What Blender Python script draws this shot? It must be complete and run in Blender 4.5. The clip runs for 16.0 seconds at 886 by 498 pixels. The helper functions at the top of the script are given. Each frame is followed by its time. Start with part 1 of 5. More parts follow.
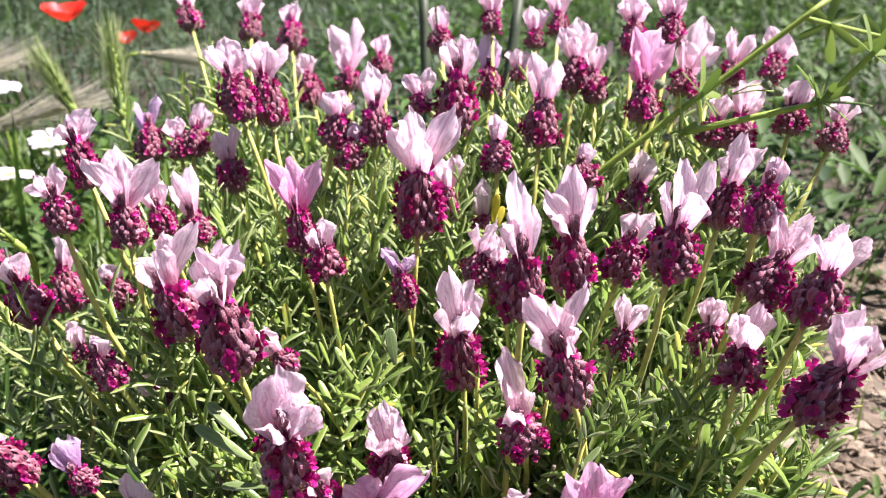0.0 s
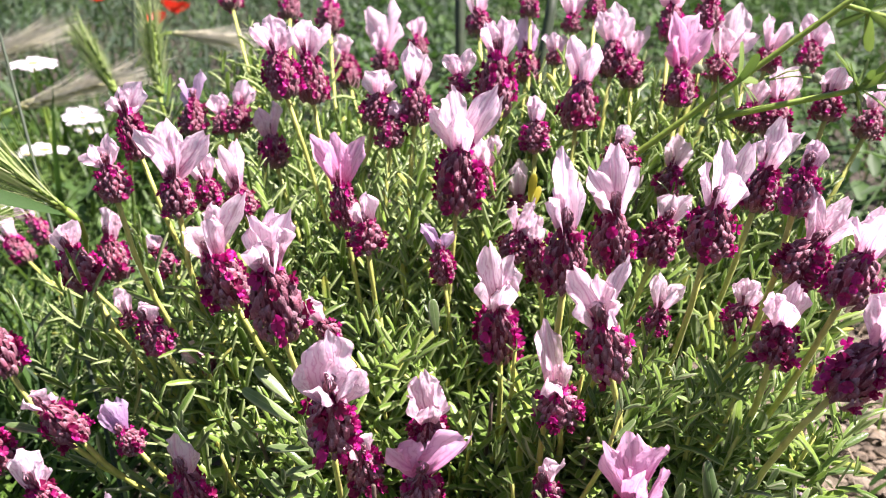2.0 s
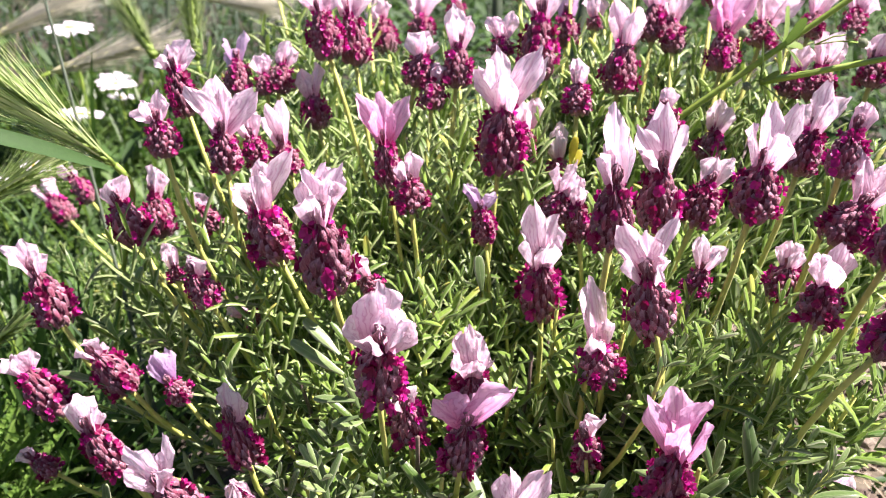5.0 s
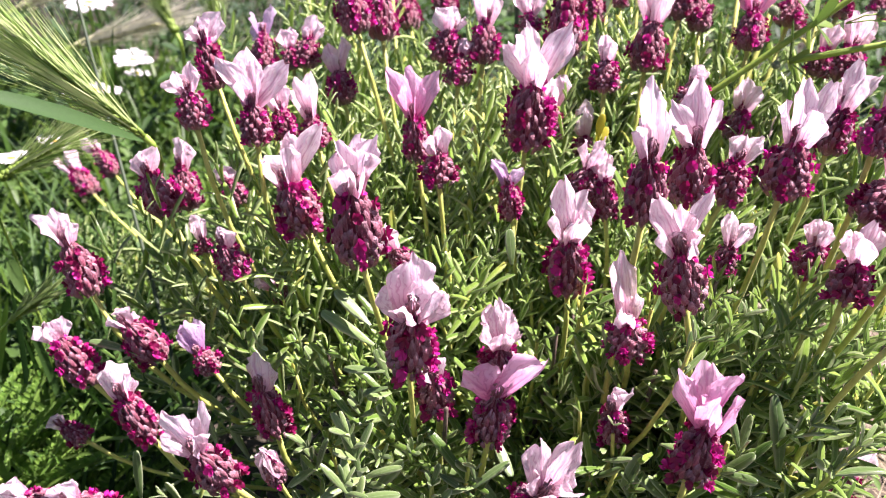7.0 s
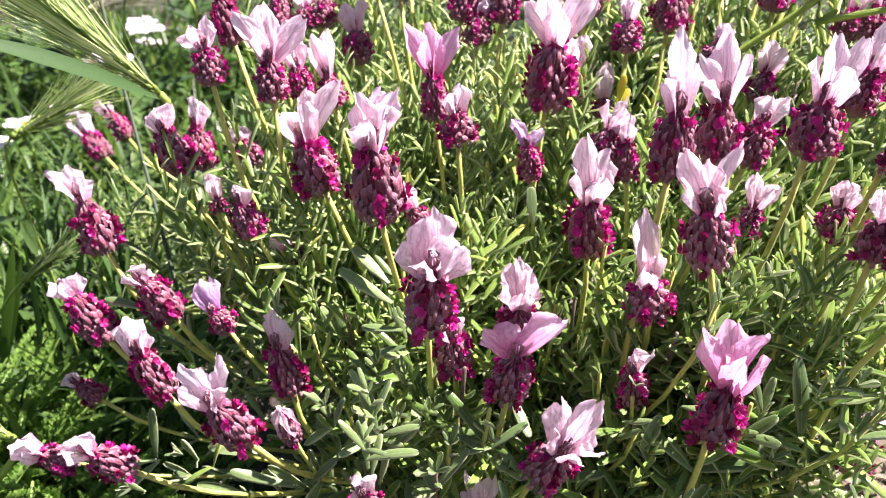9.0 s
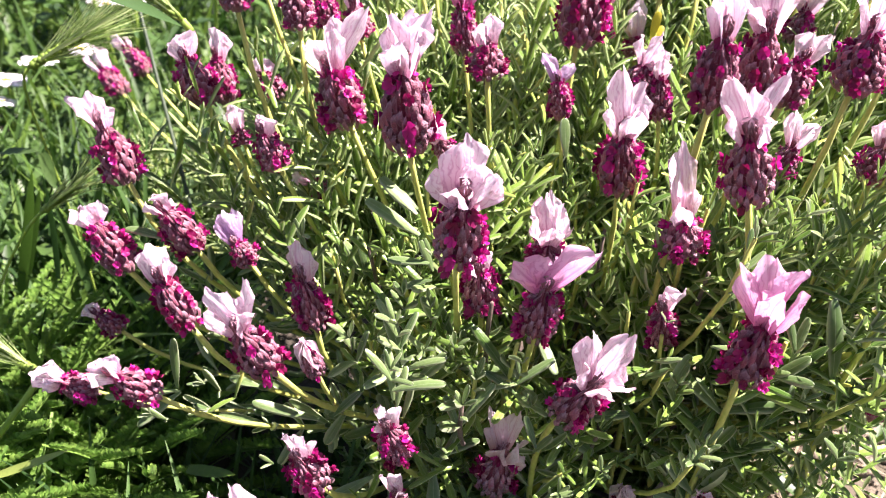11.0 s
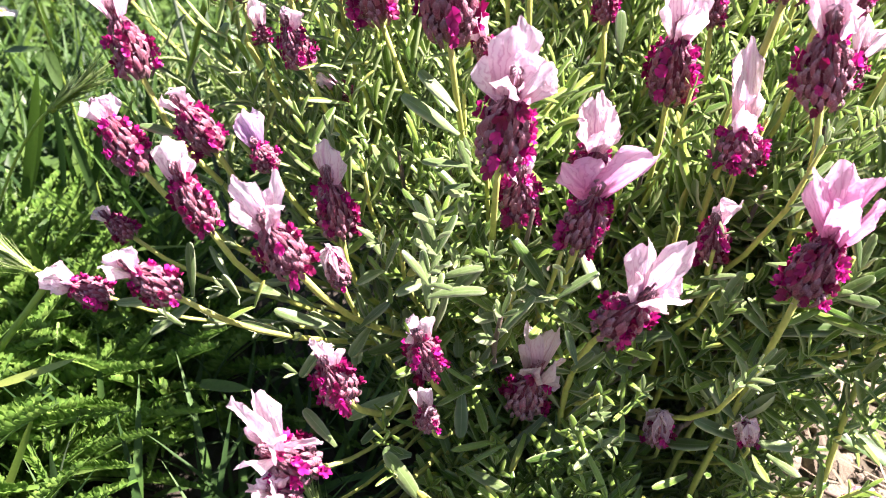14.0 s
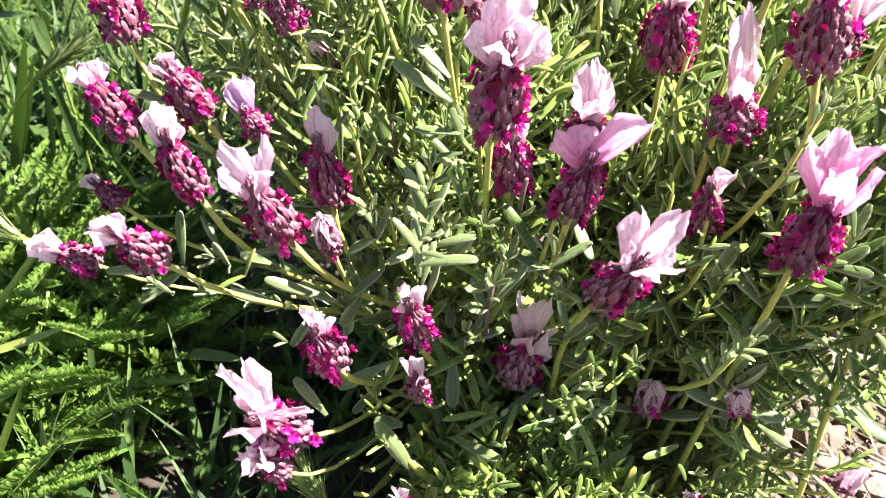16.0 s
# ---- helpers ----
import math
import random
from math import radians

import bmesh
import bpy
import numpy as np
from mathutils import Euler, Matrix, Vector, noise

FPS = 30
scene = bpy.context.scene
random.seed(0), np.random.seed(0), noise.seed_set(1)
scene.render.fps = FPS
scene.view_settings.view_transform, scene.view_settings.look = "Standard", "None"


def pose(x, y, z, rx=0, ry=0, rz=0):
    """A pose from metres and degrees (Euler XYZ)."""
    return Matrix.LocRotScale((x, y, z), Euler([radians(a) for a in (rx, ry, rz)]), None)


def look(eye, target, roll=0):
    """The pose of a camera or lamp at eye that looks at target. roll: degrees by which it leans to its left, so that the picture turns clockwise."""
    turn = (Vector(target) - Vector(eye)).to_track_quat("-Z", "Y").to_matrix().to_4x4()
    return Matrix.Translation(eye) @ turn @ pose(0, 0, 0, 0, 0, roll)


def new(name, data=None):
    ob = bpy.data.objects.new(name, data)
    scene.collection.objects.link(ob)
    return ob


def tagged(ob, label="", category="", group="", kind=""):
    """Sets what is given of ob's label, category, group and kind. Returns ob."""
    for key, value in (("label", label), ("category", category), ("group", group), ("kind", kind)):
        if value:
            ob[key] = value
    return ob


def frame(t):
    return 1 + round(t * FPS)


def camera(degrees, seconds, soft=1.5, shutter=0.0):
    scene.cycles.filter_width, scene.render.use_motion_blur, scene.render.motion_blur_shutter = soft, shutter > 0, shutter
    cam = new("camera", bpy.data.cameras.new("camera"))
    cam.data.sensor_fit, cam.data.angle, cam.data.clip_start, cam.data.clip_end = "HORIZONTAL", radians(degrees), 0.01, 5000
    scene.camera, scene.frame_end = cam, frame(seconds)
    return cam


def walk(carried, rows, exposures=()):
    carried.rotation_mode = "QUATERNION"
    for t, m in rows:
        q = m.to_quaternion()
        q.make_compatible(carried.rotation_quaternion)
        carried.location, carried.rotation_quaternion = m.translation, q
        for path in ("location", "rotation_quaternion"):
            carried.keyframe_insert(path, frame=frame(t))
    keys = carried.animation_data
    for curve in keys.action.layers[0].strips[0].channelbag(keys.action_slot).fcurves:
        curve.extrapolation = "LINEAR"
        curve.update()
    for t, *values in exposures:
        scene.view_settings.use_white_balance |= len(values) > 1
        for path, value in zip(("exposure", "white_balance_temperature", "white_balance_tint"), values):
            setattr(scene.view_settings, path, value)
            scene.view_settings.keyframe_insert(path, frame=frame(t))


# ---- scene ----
cam = camera(54.0, 16.0, soft=1.0)
walk(cam, [
    (0, look((0.0224, 0.0002, 0.2717), (0.0082, 0.1872, 0.2023), 0.55)),
    (0.5, look((0.0190, -0.0040, 0.2704), (0.0042, 0.1829, 0.2006), 0.75)),
    (1, look((0.0182, -0.0048, 0.2697), (0.0018, 0.1817, 0.1992), 0.98)),
    (1.5, look((0.0172, -0.0060, 0.2702), (-0.0000, 0.1799, 0.1987), 1.22)),
    (2, look((0.0165, -0.0074, 0.2703), (-0.0017, 0.1783, 0.1982), 1.38)),
    (2.5, look((0.0156, -0.0083, 0.2698), (-0.0032, 0.1771, 0.1972), 1.54)),
    (3, look((0.0132, -0.0094, 0.2694), (-0.0065, 0.1755, 0.1958), 1.57)),
    (3.5, look((0.0130, -0.0099, 0.2685), (-0.0077, 0.1745, 0.1940), 1.53)),
    (4, look((0.0117, -0.0112, 0.2673), (-0.0099, 0.1728, 0.1920), 1.50)),
    (6.5, look((0.0071, -0.0149, 0.2663), (-0.0167, 0.1665, 0.1856), 2.04)),
    (7, look((0.0045, -0.0161, 0.2647), (-0.0195, 0.1651, 0.1834), 2.24)),
    (7.5, look((0.0049, -0.0166, 0.2650), (-0.0199, 0.1640, 0.1826), 2.46)),
    (8, look((0.0047, -0.0163, 0.2633), (-0.0202, 0.1638, 0.1800), 2.49)),
    (8.5, look((0.0030, -0.0167, 0.2610), (-0.0223, 0.1628, 0.1766), 2.50)),
    (9, look((0.0016, -0.0156, 0.2582), (-0.0238, 0.1632, 0.1722), 2.55)),
    (9.5, look((0.0003, -0.0158, 0.2554), (-0.0255, 0.1618, 0.1671), 2.78)),
    (12, look((-0.0078, -0.0139, 0.2453), (-0.0334, 0.1589, 0.1480), 4.14)),
    (12.5, look((-0.0108, -0.0122, 0.2424), (-0.0359, 0.1599, 0.1437), 4.47)),
    (13, look((-0.0130, -0.0104, 0.2374), (-0.0378, 0.1608, 0.1370), 4.72)),
    (13.5, look((-0.0145, -0.0086, 0.2339), (-0.0387, 0.1612, 0.1310), 5.31)),
    (14, look((-0.0137, -0.0093, 0.2310), (-0.0377, 0.1596, 0.1266), 5.43)),
    (14.5, look((-0.0140, -0.0076, 0.2287), (-0.0373, 0.1598, 0.1219), 5.76)),
    (15, look((-0.0130, -0.0075, 0.2293), (-0.0357, 0.1591, 0.1209), 5.85)),
    (15.5, look((-0.0135, -0.0081, 0.2292), (-0.0355, 0.1582, 0.1203), 5.96)),
    (16, look((-0.0128, -0.0084, 0.2287), (-0.0348, 0.1578, 0.1196), 5.98)),
], [(0.0, 1.62, 6250, 42), (4.0, 1.70, 6250, 42), (8.0, 1.82, 6250, 42), (12.0, 2.17, 6300, 42), (14.0, 2.34, 6300, 42), (16.0, 2.38, 6300, 42)])
cam.data.dof.use_dof, cam.data.dof.focus_distance, cam.data.dof.aperture_fstop = True, 0.228, 27.0

# ---- light ----
SUN_UP, SUN_TURN = 61.0, 77.0  # degrees above the ground; degrees from straight ahead towards the right
world = bpy.data.worlds.new("sky")
scene.world = world
world.use_nodes = True
wn, wl = world.node_tree.nodes, world.node_tree.links
sky = wn.new("ShaderNodeTexSky")
sky.sky_type, sky.sun_disc = "NISHITA", False
sky.sun_elevation, sky.sun_rotation = radians(SUN_UP), radians(SUN_TURN)
wl.new(sky.outputs[0], wn["Background"].inputs["Color"])
wn["Background"].inputs["Strength"].default_value = 0.034
sun_data = bpy.data.lights.new("sun", "SUN")
sun_data.energy, sun_data.angle, sun_data.color = 5.0, radians(0.55), (1.0, 0.95, 0.87)
sun = new("sun", sun_data)
to_sun = Vector((math.sin(radians(SUN_TURN)) * math.cos(radians(SUN_UP)), math.cos(radians(SUN_TURN)) * math.cos(radians(SUN_UP)), math.sin(radians(SUN_UP))))
sun.matrix_world = look(to_sun * 5, (0, 0, 0))


# ---- materials ----
def material(name, rough=0.6):
    m = bpy.data.materials.new(name)
    m.use_nodes = True
    n, l = m.node_tree.nodes, m.node_tree.links
    b = n["Principled BSDF"]
    b.inputs["Roughness"].default_value = rough
    return m, n, l, b


def ramp(n, l, value, stops):
    r = n.new("ShaderNodeValToRGB")
    e = r.color_ramp.elements
    while len(e) < len(stops):
        e.new(0.5)
    for el, (p, c) in zip(e, stops):
        el.position, el.color = p, (*c, 1)
    l.new(value, r.inputs["Fac"])
    return r.outputs["Color"]


def grain(n, l, scale, detail=3.0, source=None, kind="Object"):
    t = n.new("ShaderNodeTexNoise")
    t.inputs["Scale"].default_value, t.inputs["Detail"].default_value = scale, detail
    if source is None:
        source = n.new("ShaderNodeTexCoord").outputs[kind]
    l.new(source, t.inputs["Vector"])
    return t.outputs["Fac"]


def mixed(n, l, fac, a, b, how="MIX"):
    x = n.new("ShaderNodeMix")
    x.data_type, x.blend_type = "RGBA", how
    for value, socket in ((fac, x.inputs[0]), (a, x.inputs[6]), (b, x.inputs[7])):
        if isinstance(value, (int, float)):
            socket.default_value = value
        elif isinstance(value, tuple):
            socket.default_value = (*value, 1)
        else:
            l.new(value, socket)
    return x.outputs[2]


def maths(n, l, how, a, b=0.0, c=0.0):
    x = n.new("ShaderNodeMath")
    x.operation = how
    for value, socket in zip((a, b, c), x.inputs):
        if isinstance(value, (int, float)):
            socket.default_value = value
        else:
            l.new(value, socket)
    return x.outputs[0]


def bumped(n, l, b, height, strength, distance):
    x = n.new("ShaderNodeBump")
    x.inputs["Strength"].default_value, x.inputs["Distance"].default_value = strength, distance
    l.new(height, x.inputs["Height"])
    l.new(x.outputs[0], b.inputs["Normal"])


def see_through(n, l, b, colour, share):
    """Lets light through a thin leaf or petal."""
    t, x = n.new("ShaderNodeBsdfTranslucent"), n.new("ShaderNodeMixShader")
    l.new(colour, t.inputs["Color"])
    x.inputs[0].default_value = share
    l.new(b.outputs[0], x.inputs[1])
    l.new(t.outputs[0], x.inputs[2])
    l.new(x.outputs[0], n["Material Output"].inputs["Surface"])


def leaf_material(name, dark, light, glow=0.3, rough=0.5, edge=None, scale=900.0, tip=None):
    m, n, l, b = material(name, rough)
    geo, info = n.new("ShaderNodeNewGeometry"), n.new("ShaderNodeObjectInfo")
    either = maths(n, l, "FRACT", maths(n, l, "ADD", geo.outputs["Random Per Island"], info.outputs["Random"]))
    c = ramp(n, l, either, [(0.0, dark), (1.0, light)])
    c = mixed(n, l, maths(n, l, "MULTIPLY", grain(n, l, scale), 0.6), c, tuple(v * 0.6 for v in dark))
    uv = n.new("ShaderNodeSeparateXYZ")
    l.new(n.new("ShaderNodeUVMap").outputs[0], uv.inputs[0])
    if edge:  # pale woolly margins and midrib
        off = maths(n, l, "ABSOLUTE", maths(n, l, "SUBTRACT", uv.outputs[0], 0.5))
        rim = maths(n, l, "POWER", maths(n, l, "MULTIPLY", off, 2.0), 4.0)
        rib = maths(n, l, "MAXIMUM", maths(n, l, "SUBTRACT", 0.20, maths(n, l, "MULTIPLY", off, 6.0)), 0.0)
        c = mixed(n, l, maths(n, l, "ADD", maths(n, l, "MULTIPLY", rim, 0.62), rib), c, edge)
    if tip:  # some yellowing leaf tips
        old = maths(n, l, "MULTIPLY", maths(n, l, "GREATER_THAN", either, 0.95), maths(n, l, "POWER", uv.outputs[1], 3.0))
        c = mixed(n, l, old, c, tip)
    l.new(c, b.inputs["Base Color"])
    b.inputs["Sheen Weight"].default_value = 0.03
    b.inputs["Specular IOR Level"].default_value = 0.40
    bumped(n, l, b, grain(n, l, scale * 2), 0.25, 0.0004)
    see_through(n, l, b, c, glow)
    return m


def petal_material(name, body, throat, vein, glow=0.58, veins=1.0):
    m, n, l, b = material(name, 0.55)
    uv, info = n.new("ShaderNodeSeparateXYZ"), n.new("ShaderNodeObjectInfo")
    l.new(n.new("ShaderNodeUVMap").outputs[0], uv.inputs[0])
    u, v = uv.outputs[0], uv.outputs[1]
    wob = grain(n, l, 4.5, 3.0)
    # veins that wander and fork towards the rim
    x = maths(n, l, "MULTIPLY_ADD", wob, 0.42, u)
    fine = maths(n, l, "POWER", maths(n, l, "ABSOLUTE", maths(n, l, "COSINE", maths(n, l, "MULTIPLY", x, 23.0))), 12.0)
    mid = maths(n, l, "SUBTRACT", 1.0, maths(n, l, "MULTIPLY", maths(n, l, "ABSOLUTE", maths(n, l, "SUBTRACT", maths(n, l, "MULTIPLY_ADD", wob, 0.12, u), 0.56)), 18.0))
    line = maths(n, l, "MAXIMUM", maths(n, l, "MULTIPLY", maths(n, l, "MULTIPLY", fine, grain(n, l, 3.0)), 1.1 * veins), maths(n, l, "MULTIPLY", maths(n, l, "MAXIMUM", mid, 0.0), 0.8 * veins))
    line = maths(n, l, "MULTIPLY", line, maths(n, l, "SUBTRACT", 1.05, maths(n, l, "MULTIPLY", v, 0.62)))
    c = ramp(n, l, v, [(0.0, throat), (0.45, body), (1.0, tuple(w + 0.5 * (0.95 - w) for w in body))])
    c = mixed(n, l, maths(n, l, "MULTIPLY", info.outputs["Random"], 0.15), c, throat)
    c = mixed(n, l, maths(n, l, "MULTIPLY", maths(n, l, "POWER", grain(n, l, 3.2, 4.0), 2.0), 0.14), c, throat)
    # a pinker thin margin
    off = maths(n, l, "MULTIPLY", maths(n, l, "ABSOLUTE", maths(n, l, "SUBTRACT", u, 0.5)), 2.0)
    rim = maths(n, l, "POWER", maths(n, l, "MAXIMUM", off, v), 14.0)
    c = mixed(n, l, maths(n, l, "MULTIPLY", rim, 0.35), c, throat)
    c = mixed(n, l, line, c, vein)
    l.new(c, b.inputs["Base Color"])
    b.inputs["Sheen Weight"].default_value = 0.1
    bumped(n, l, b, maths(n, l, "ADD", maths(n, l, "MULTIPLY", fine, 0.4), maths(n, l, "MULTIPLY", grain(n, l, 7.0, 4.0), 1.4)), 0.45, 0.0010)
    see_through(n, l, b, c, glow)
    return m


PETALS = {
    "pale": petal_material("pale_pink_petal", (0.955, 0.845, 0.86), (0.88, 0.53, 0.65), (0.56, 0.15, 0.35)),
    "mauve": petal_material("mauve_petal", (0.72, 0.52, 0.74), (0.58, 0.30, 0.54), (0.32, 0.10, 0.32), veins=0.6),
    "deep": petal_material("deep_pink_petal", (0.91, 0.55, 0.74), (0.82, 0.27, 0.50), (0.52, 0.06, 0.30), veins=0.9),
    "white": petal_material("faded_white_petal", (0.84, 0.74, 0.76), (0.76, 0.50, 0.58), (0.50, 0.12, 0.22), veins=0.7),
}


def spike_material():
    m, n, l, b = material("burgundy_calyx", 0.75)
    geo, info = n.new("ShaderNodeNewGeometry"), n.new("ShaderNodeObjectInfo")
    uv = n.new("ShaderNodeSeparateXYZ")
    l.new(n.new("ShaderNodeUVMap").outputs[0], uv.inputs[0])
    c = ramp(n, l, geo.outputs["Random Per Island"], [(0.0, (0.10, 0.005, 0.018)), (0.6, (0.25, 0.016, 0.046)), (1.0, (0.45, 0.075, 0.125))])
    # woolly pale rims of the scales, greenish at the foot of the spike
    off = maths(n, l, "ABSOLUTE", maths(n, l, "SUBTRACT", uv.outputs[0], 0.5))
    rim = maths(n, l, "MAXIMUM", maths(n, l, "MULTIPLY", off, 1.2), maths(n, l, "POWER", uv.outputs[1], 1.6))
    wool = maths(n, l, "MULTIPLY", maths(n, l, "POWER", rim, 2.3), maths(n, l, "MULTIPLY", grain(n, l, 22.0, 5.0), 1.7))
    c = mixed(n, l, wool, c, (0.70, 0.50, 0.51))
    c = mixed(n, l, maths(n, l, "MULTIPLY", maths(n, l, "POWER", grain(n, l, 9.0, 6.0), 2.0), 0.5), c, (0.42, 0.22, 0.27))
    xyz = n.new("ShaderNodeSeparateXYZ")
    l.new(n.new("ShaderNodeTexCoord").outputs["Object"], xyz.inputs[0])
    foot = maths(n, l, "SUBTRACT", 1.0, maths(n, l, "MULTIPLY", xyz.outputs[2], 3.2))
    c = mixed(n, l, maths(n, l, "MULTIPLY", maths(n, l, "MAXIMUM", foot, 0.0), 0.75), c, (0.24, 0.19, 0.13))
    c = mixed(n, l, maths(n, l, "MULTIPLY", info.outputs["Random"], 0.3), c, (0.12, 0.01, 0.03))
    l.new(c, b.inputs["Base Color"])
    b.inputs["Sheen Weight"].default_value = 0.2
    b.inputs["Sheen Roughness"].default_value = 0.4
    b.inputs["Sheen Tint"].default_value = (0.85, 0.7, 0.78, 1)
    bumped(n, l, b, grain(n, l, 40.0), 0.5, 0.02)
    return m


def floret_material(name, lo, hi):
    m, n, l, b = material(name, 0.5)
    c = ramp(n, l, n.new("ShaderNodeObjectInfo").outputs["Random"], [(0.0, lo), (0.55, tuple(0.65 * p + 0.35 * q for p, q in zip(lo, hi))), (1.0, hi)])
    l.new(c, b.inputs["Base Color"])
    see_through(n, l, b, c, 0.35)
    return m


SPIKE = spike_material()
FLORET = floret_material("magenta_floret", (0.20, 0.003, 0.048), (0.64, 0.022, 0.28))
WOOL = floret_material("woolly_hair", (0.52, 0.36, 0.42), (0.66, 0.54, 0.54))


def stem_material(name, dark, light, scale=400.0):
    m, n, l, b = material(name, 0.6)
    c = ramp(n, l, grain(n, l, scale), [(0.3, dark), (0.7, light)])
    info = n.new("ShaderNodeObjectInfo")
    c = mixed(n, l, maths(n, l, "MULTIPLY", info.outputs["Random"], 0.4), c, light)
    l.new(c, b.inputs["Base Color"])
    b.inputs["Sheen Weight"].default_value = 0.06
    bumped(n, l, b, grain(n, l, scale * 3), 0.4, 0.0004)
    return m


STEM = stem_material("yellow_green_stem", (0.30, 0.38, 0.045), (0.50, 0.55, 0.12))
WOOD = stem_material("woody_twig", (0.07, 0.05, 0.035), (0.17, 0.13, 0.09))
GREEN_STALK = stem_material("green_stalk", (0.12, 0.25, 0.018), (0.27, 0.41, 0.04), 150)
DARK_STALK = stem_material("dark_green_stalk", (0.014, 0.035, 0.009), (0.032, 0.065, 0.015), 150)
LEAF = leaf_material("lavender_leaf", (0.056, 0.148, 0.014), (0.30, 0.50, 0.066), 0.26, 0.34, (0.57, 0.68, 0.33), tip=(0.50, 0.50, 0.09))
LEAF_PIECE = leaf_material("lavender_leaf_near", (0.080, 0.165, 0.042), (0.27, 0.41, 0.125), 0.25, 0.34, (0.61, 0.69, 0.43), scale=11.0)
YELLOW_LEAF = leaf_material("yellowed_leaf", (0.52, 0.50, 0.03), (0.66, 0.60, 0.05), 0.4, 0.45, scale=11.0)
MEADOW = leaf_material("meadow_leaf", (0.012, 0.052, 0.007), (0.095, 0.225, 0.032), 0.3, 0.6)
GRASS = leaf_material("grass_blade", (0.045, 0.125, 0.013), (0.17, 0.31, 0.04), 0.4, 0.4)
WEED = leaf_material("weed_leaf", (0.03, 0.085, 0.012), (0.12, 0.235, 0.04), 0.3, 0.5)
FERN = leaf_material("yarrow_leaf", (0.11, 0.265, 0.032), (0.28, 0.49, 0.080), 0.36, 0.42)
SILVER = leaf_material("silvery_leaf", (0.012, 0.042, 0.012), (0.085, 0.16, 0.07), 0.15, 0.6)
STRAW = leaf_material("dry_straw", (0.22, 0.18, 0.09), (0.44, 0.38, 0.23), 0.15, 0.6)
AWN = leaf_material("barley_awn", (0.22, 0.38, 0.07), (0.58, 0.68, 0.32), 0.3, 0.5)
DRY_AWN = leaf_material("dry_barley_awn", (0.60, 0.62, 0.42), (0.86, 0.85, 0.70), 0.4, 0.5)
BLUE_LEAF = leaf_material("bluish_grass_leaf", (0.030, 0.090, 0.014), (0.050, 0.125, 0.024), 0.22, 0.5)
GREEN_LEAF = leaf_material("fresh_grass_leaf", (0.22, 0.36, 0.05), (0.36, 0.48, 0.10), 0.35, 0.4)
BEDSTRAW = leaf_material("bedstraw_leaf", (0.10, 0.20, 0.03), (0.22, 0.36, 0.06), 0.35, 0.45)


def soil_material():
    m, n, l, b = material("dry_soil", 0.95)
    here = n.new("ShaderNodeTexCoord").outputs["Object"]
    c = ramp(n, l, grain(n, l, 55.0, 8.0, here), [(0.3, (0.07, 0.054, 0.034)), (0.55, (0.110, 0.096, 0.060)), (0.75, (0.170, 0.152, 0.100))])
    moss = ramp(n, l, grain(n, l, 3.0, 3.0, here), [(0.42, (0, 0, 0)), (0.6, (1, 1, 1))])
    c = mixed(n, l, maths(n, l, "MULTIPLY", moss, 0.5), c, (0.10, 0.10, 0.045))
    xyz = n.new("ShaderNodeSeparateXYZ")
    l.new(here, xyz.inputs[0])
    # bare dry patch by the bush, darker humus under the meadow with painted-in shade
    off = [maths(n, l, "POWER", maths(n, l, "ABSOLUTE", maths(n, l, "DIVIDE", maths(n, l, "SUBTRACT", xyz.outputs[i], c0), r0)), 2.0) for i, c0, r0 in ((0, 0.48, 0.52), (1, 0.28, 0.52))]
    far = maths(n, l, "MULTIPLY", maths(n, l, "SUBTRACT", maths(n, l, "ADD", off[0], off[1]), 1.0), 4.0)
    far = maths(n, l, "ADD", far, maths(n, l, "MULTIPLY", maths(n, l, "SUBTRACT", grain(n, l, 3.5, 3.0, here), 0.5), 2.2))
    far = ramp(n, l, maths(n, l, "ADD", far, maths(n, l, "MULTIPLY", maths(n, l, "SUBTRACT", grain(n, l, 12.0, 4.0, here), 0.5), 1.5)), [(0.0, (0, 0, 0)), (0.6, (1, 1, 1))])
    # humus colour, taken darker so that it also carries the bush's shade
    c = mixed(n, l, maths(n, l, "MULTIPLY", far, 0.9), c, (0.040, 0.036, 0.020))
    l.new(c, b.inputs["Base Color"])
    bumped(n, l, b, grain(n, l, 160.0, 8.0, here), 0.8, 0.004)
    return m


def clod_material():
    m, n, l, b = material("soil_clod", 0.95)
    geo = n.new("ShaderNodeNewGeometry")
    c = ramp(n, l, geo.outputs["Random Per Island"], [(0.0, (0.080, 0.068, 0.040)), (0.5, (0.165, 0.146, 0.086)), (1.0, (0.31, 0.288, 0.186))])
    c = mixed(n, l, maths(n, l, "MULTIPLY", grain(n, l, 500.0, 6.0), 0.5), c, (0.12, 0.09, 0.06))
    l.new(c, b.inputs["Base Color"])
    bumped(n, l, b, grain(n, l, 700.0, 6.0), 0.7, 0.0015)
    return m


def plain(name, lo, hi, rough=0.6, glow=0.0, scale=200.0):
    m, n, l, b = material(name, rough)
    c = ramp(n, l, grain(n, l, scale), [(0.3, lo), (0.7, hi)])
    l.new(c, b.inputs["Base Color"])
    if glow:
        see_through(n, l, b, c, glow)
    return m


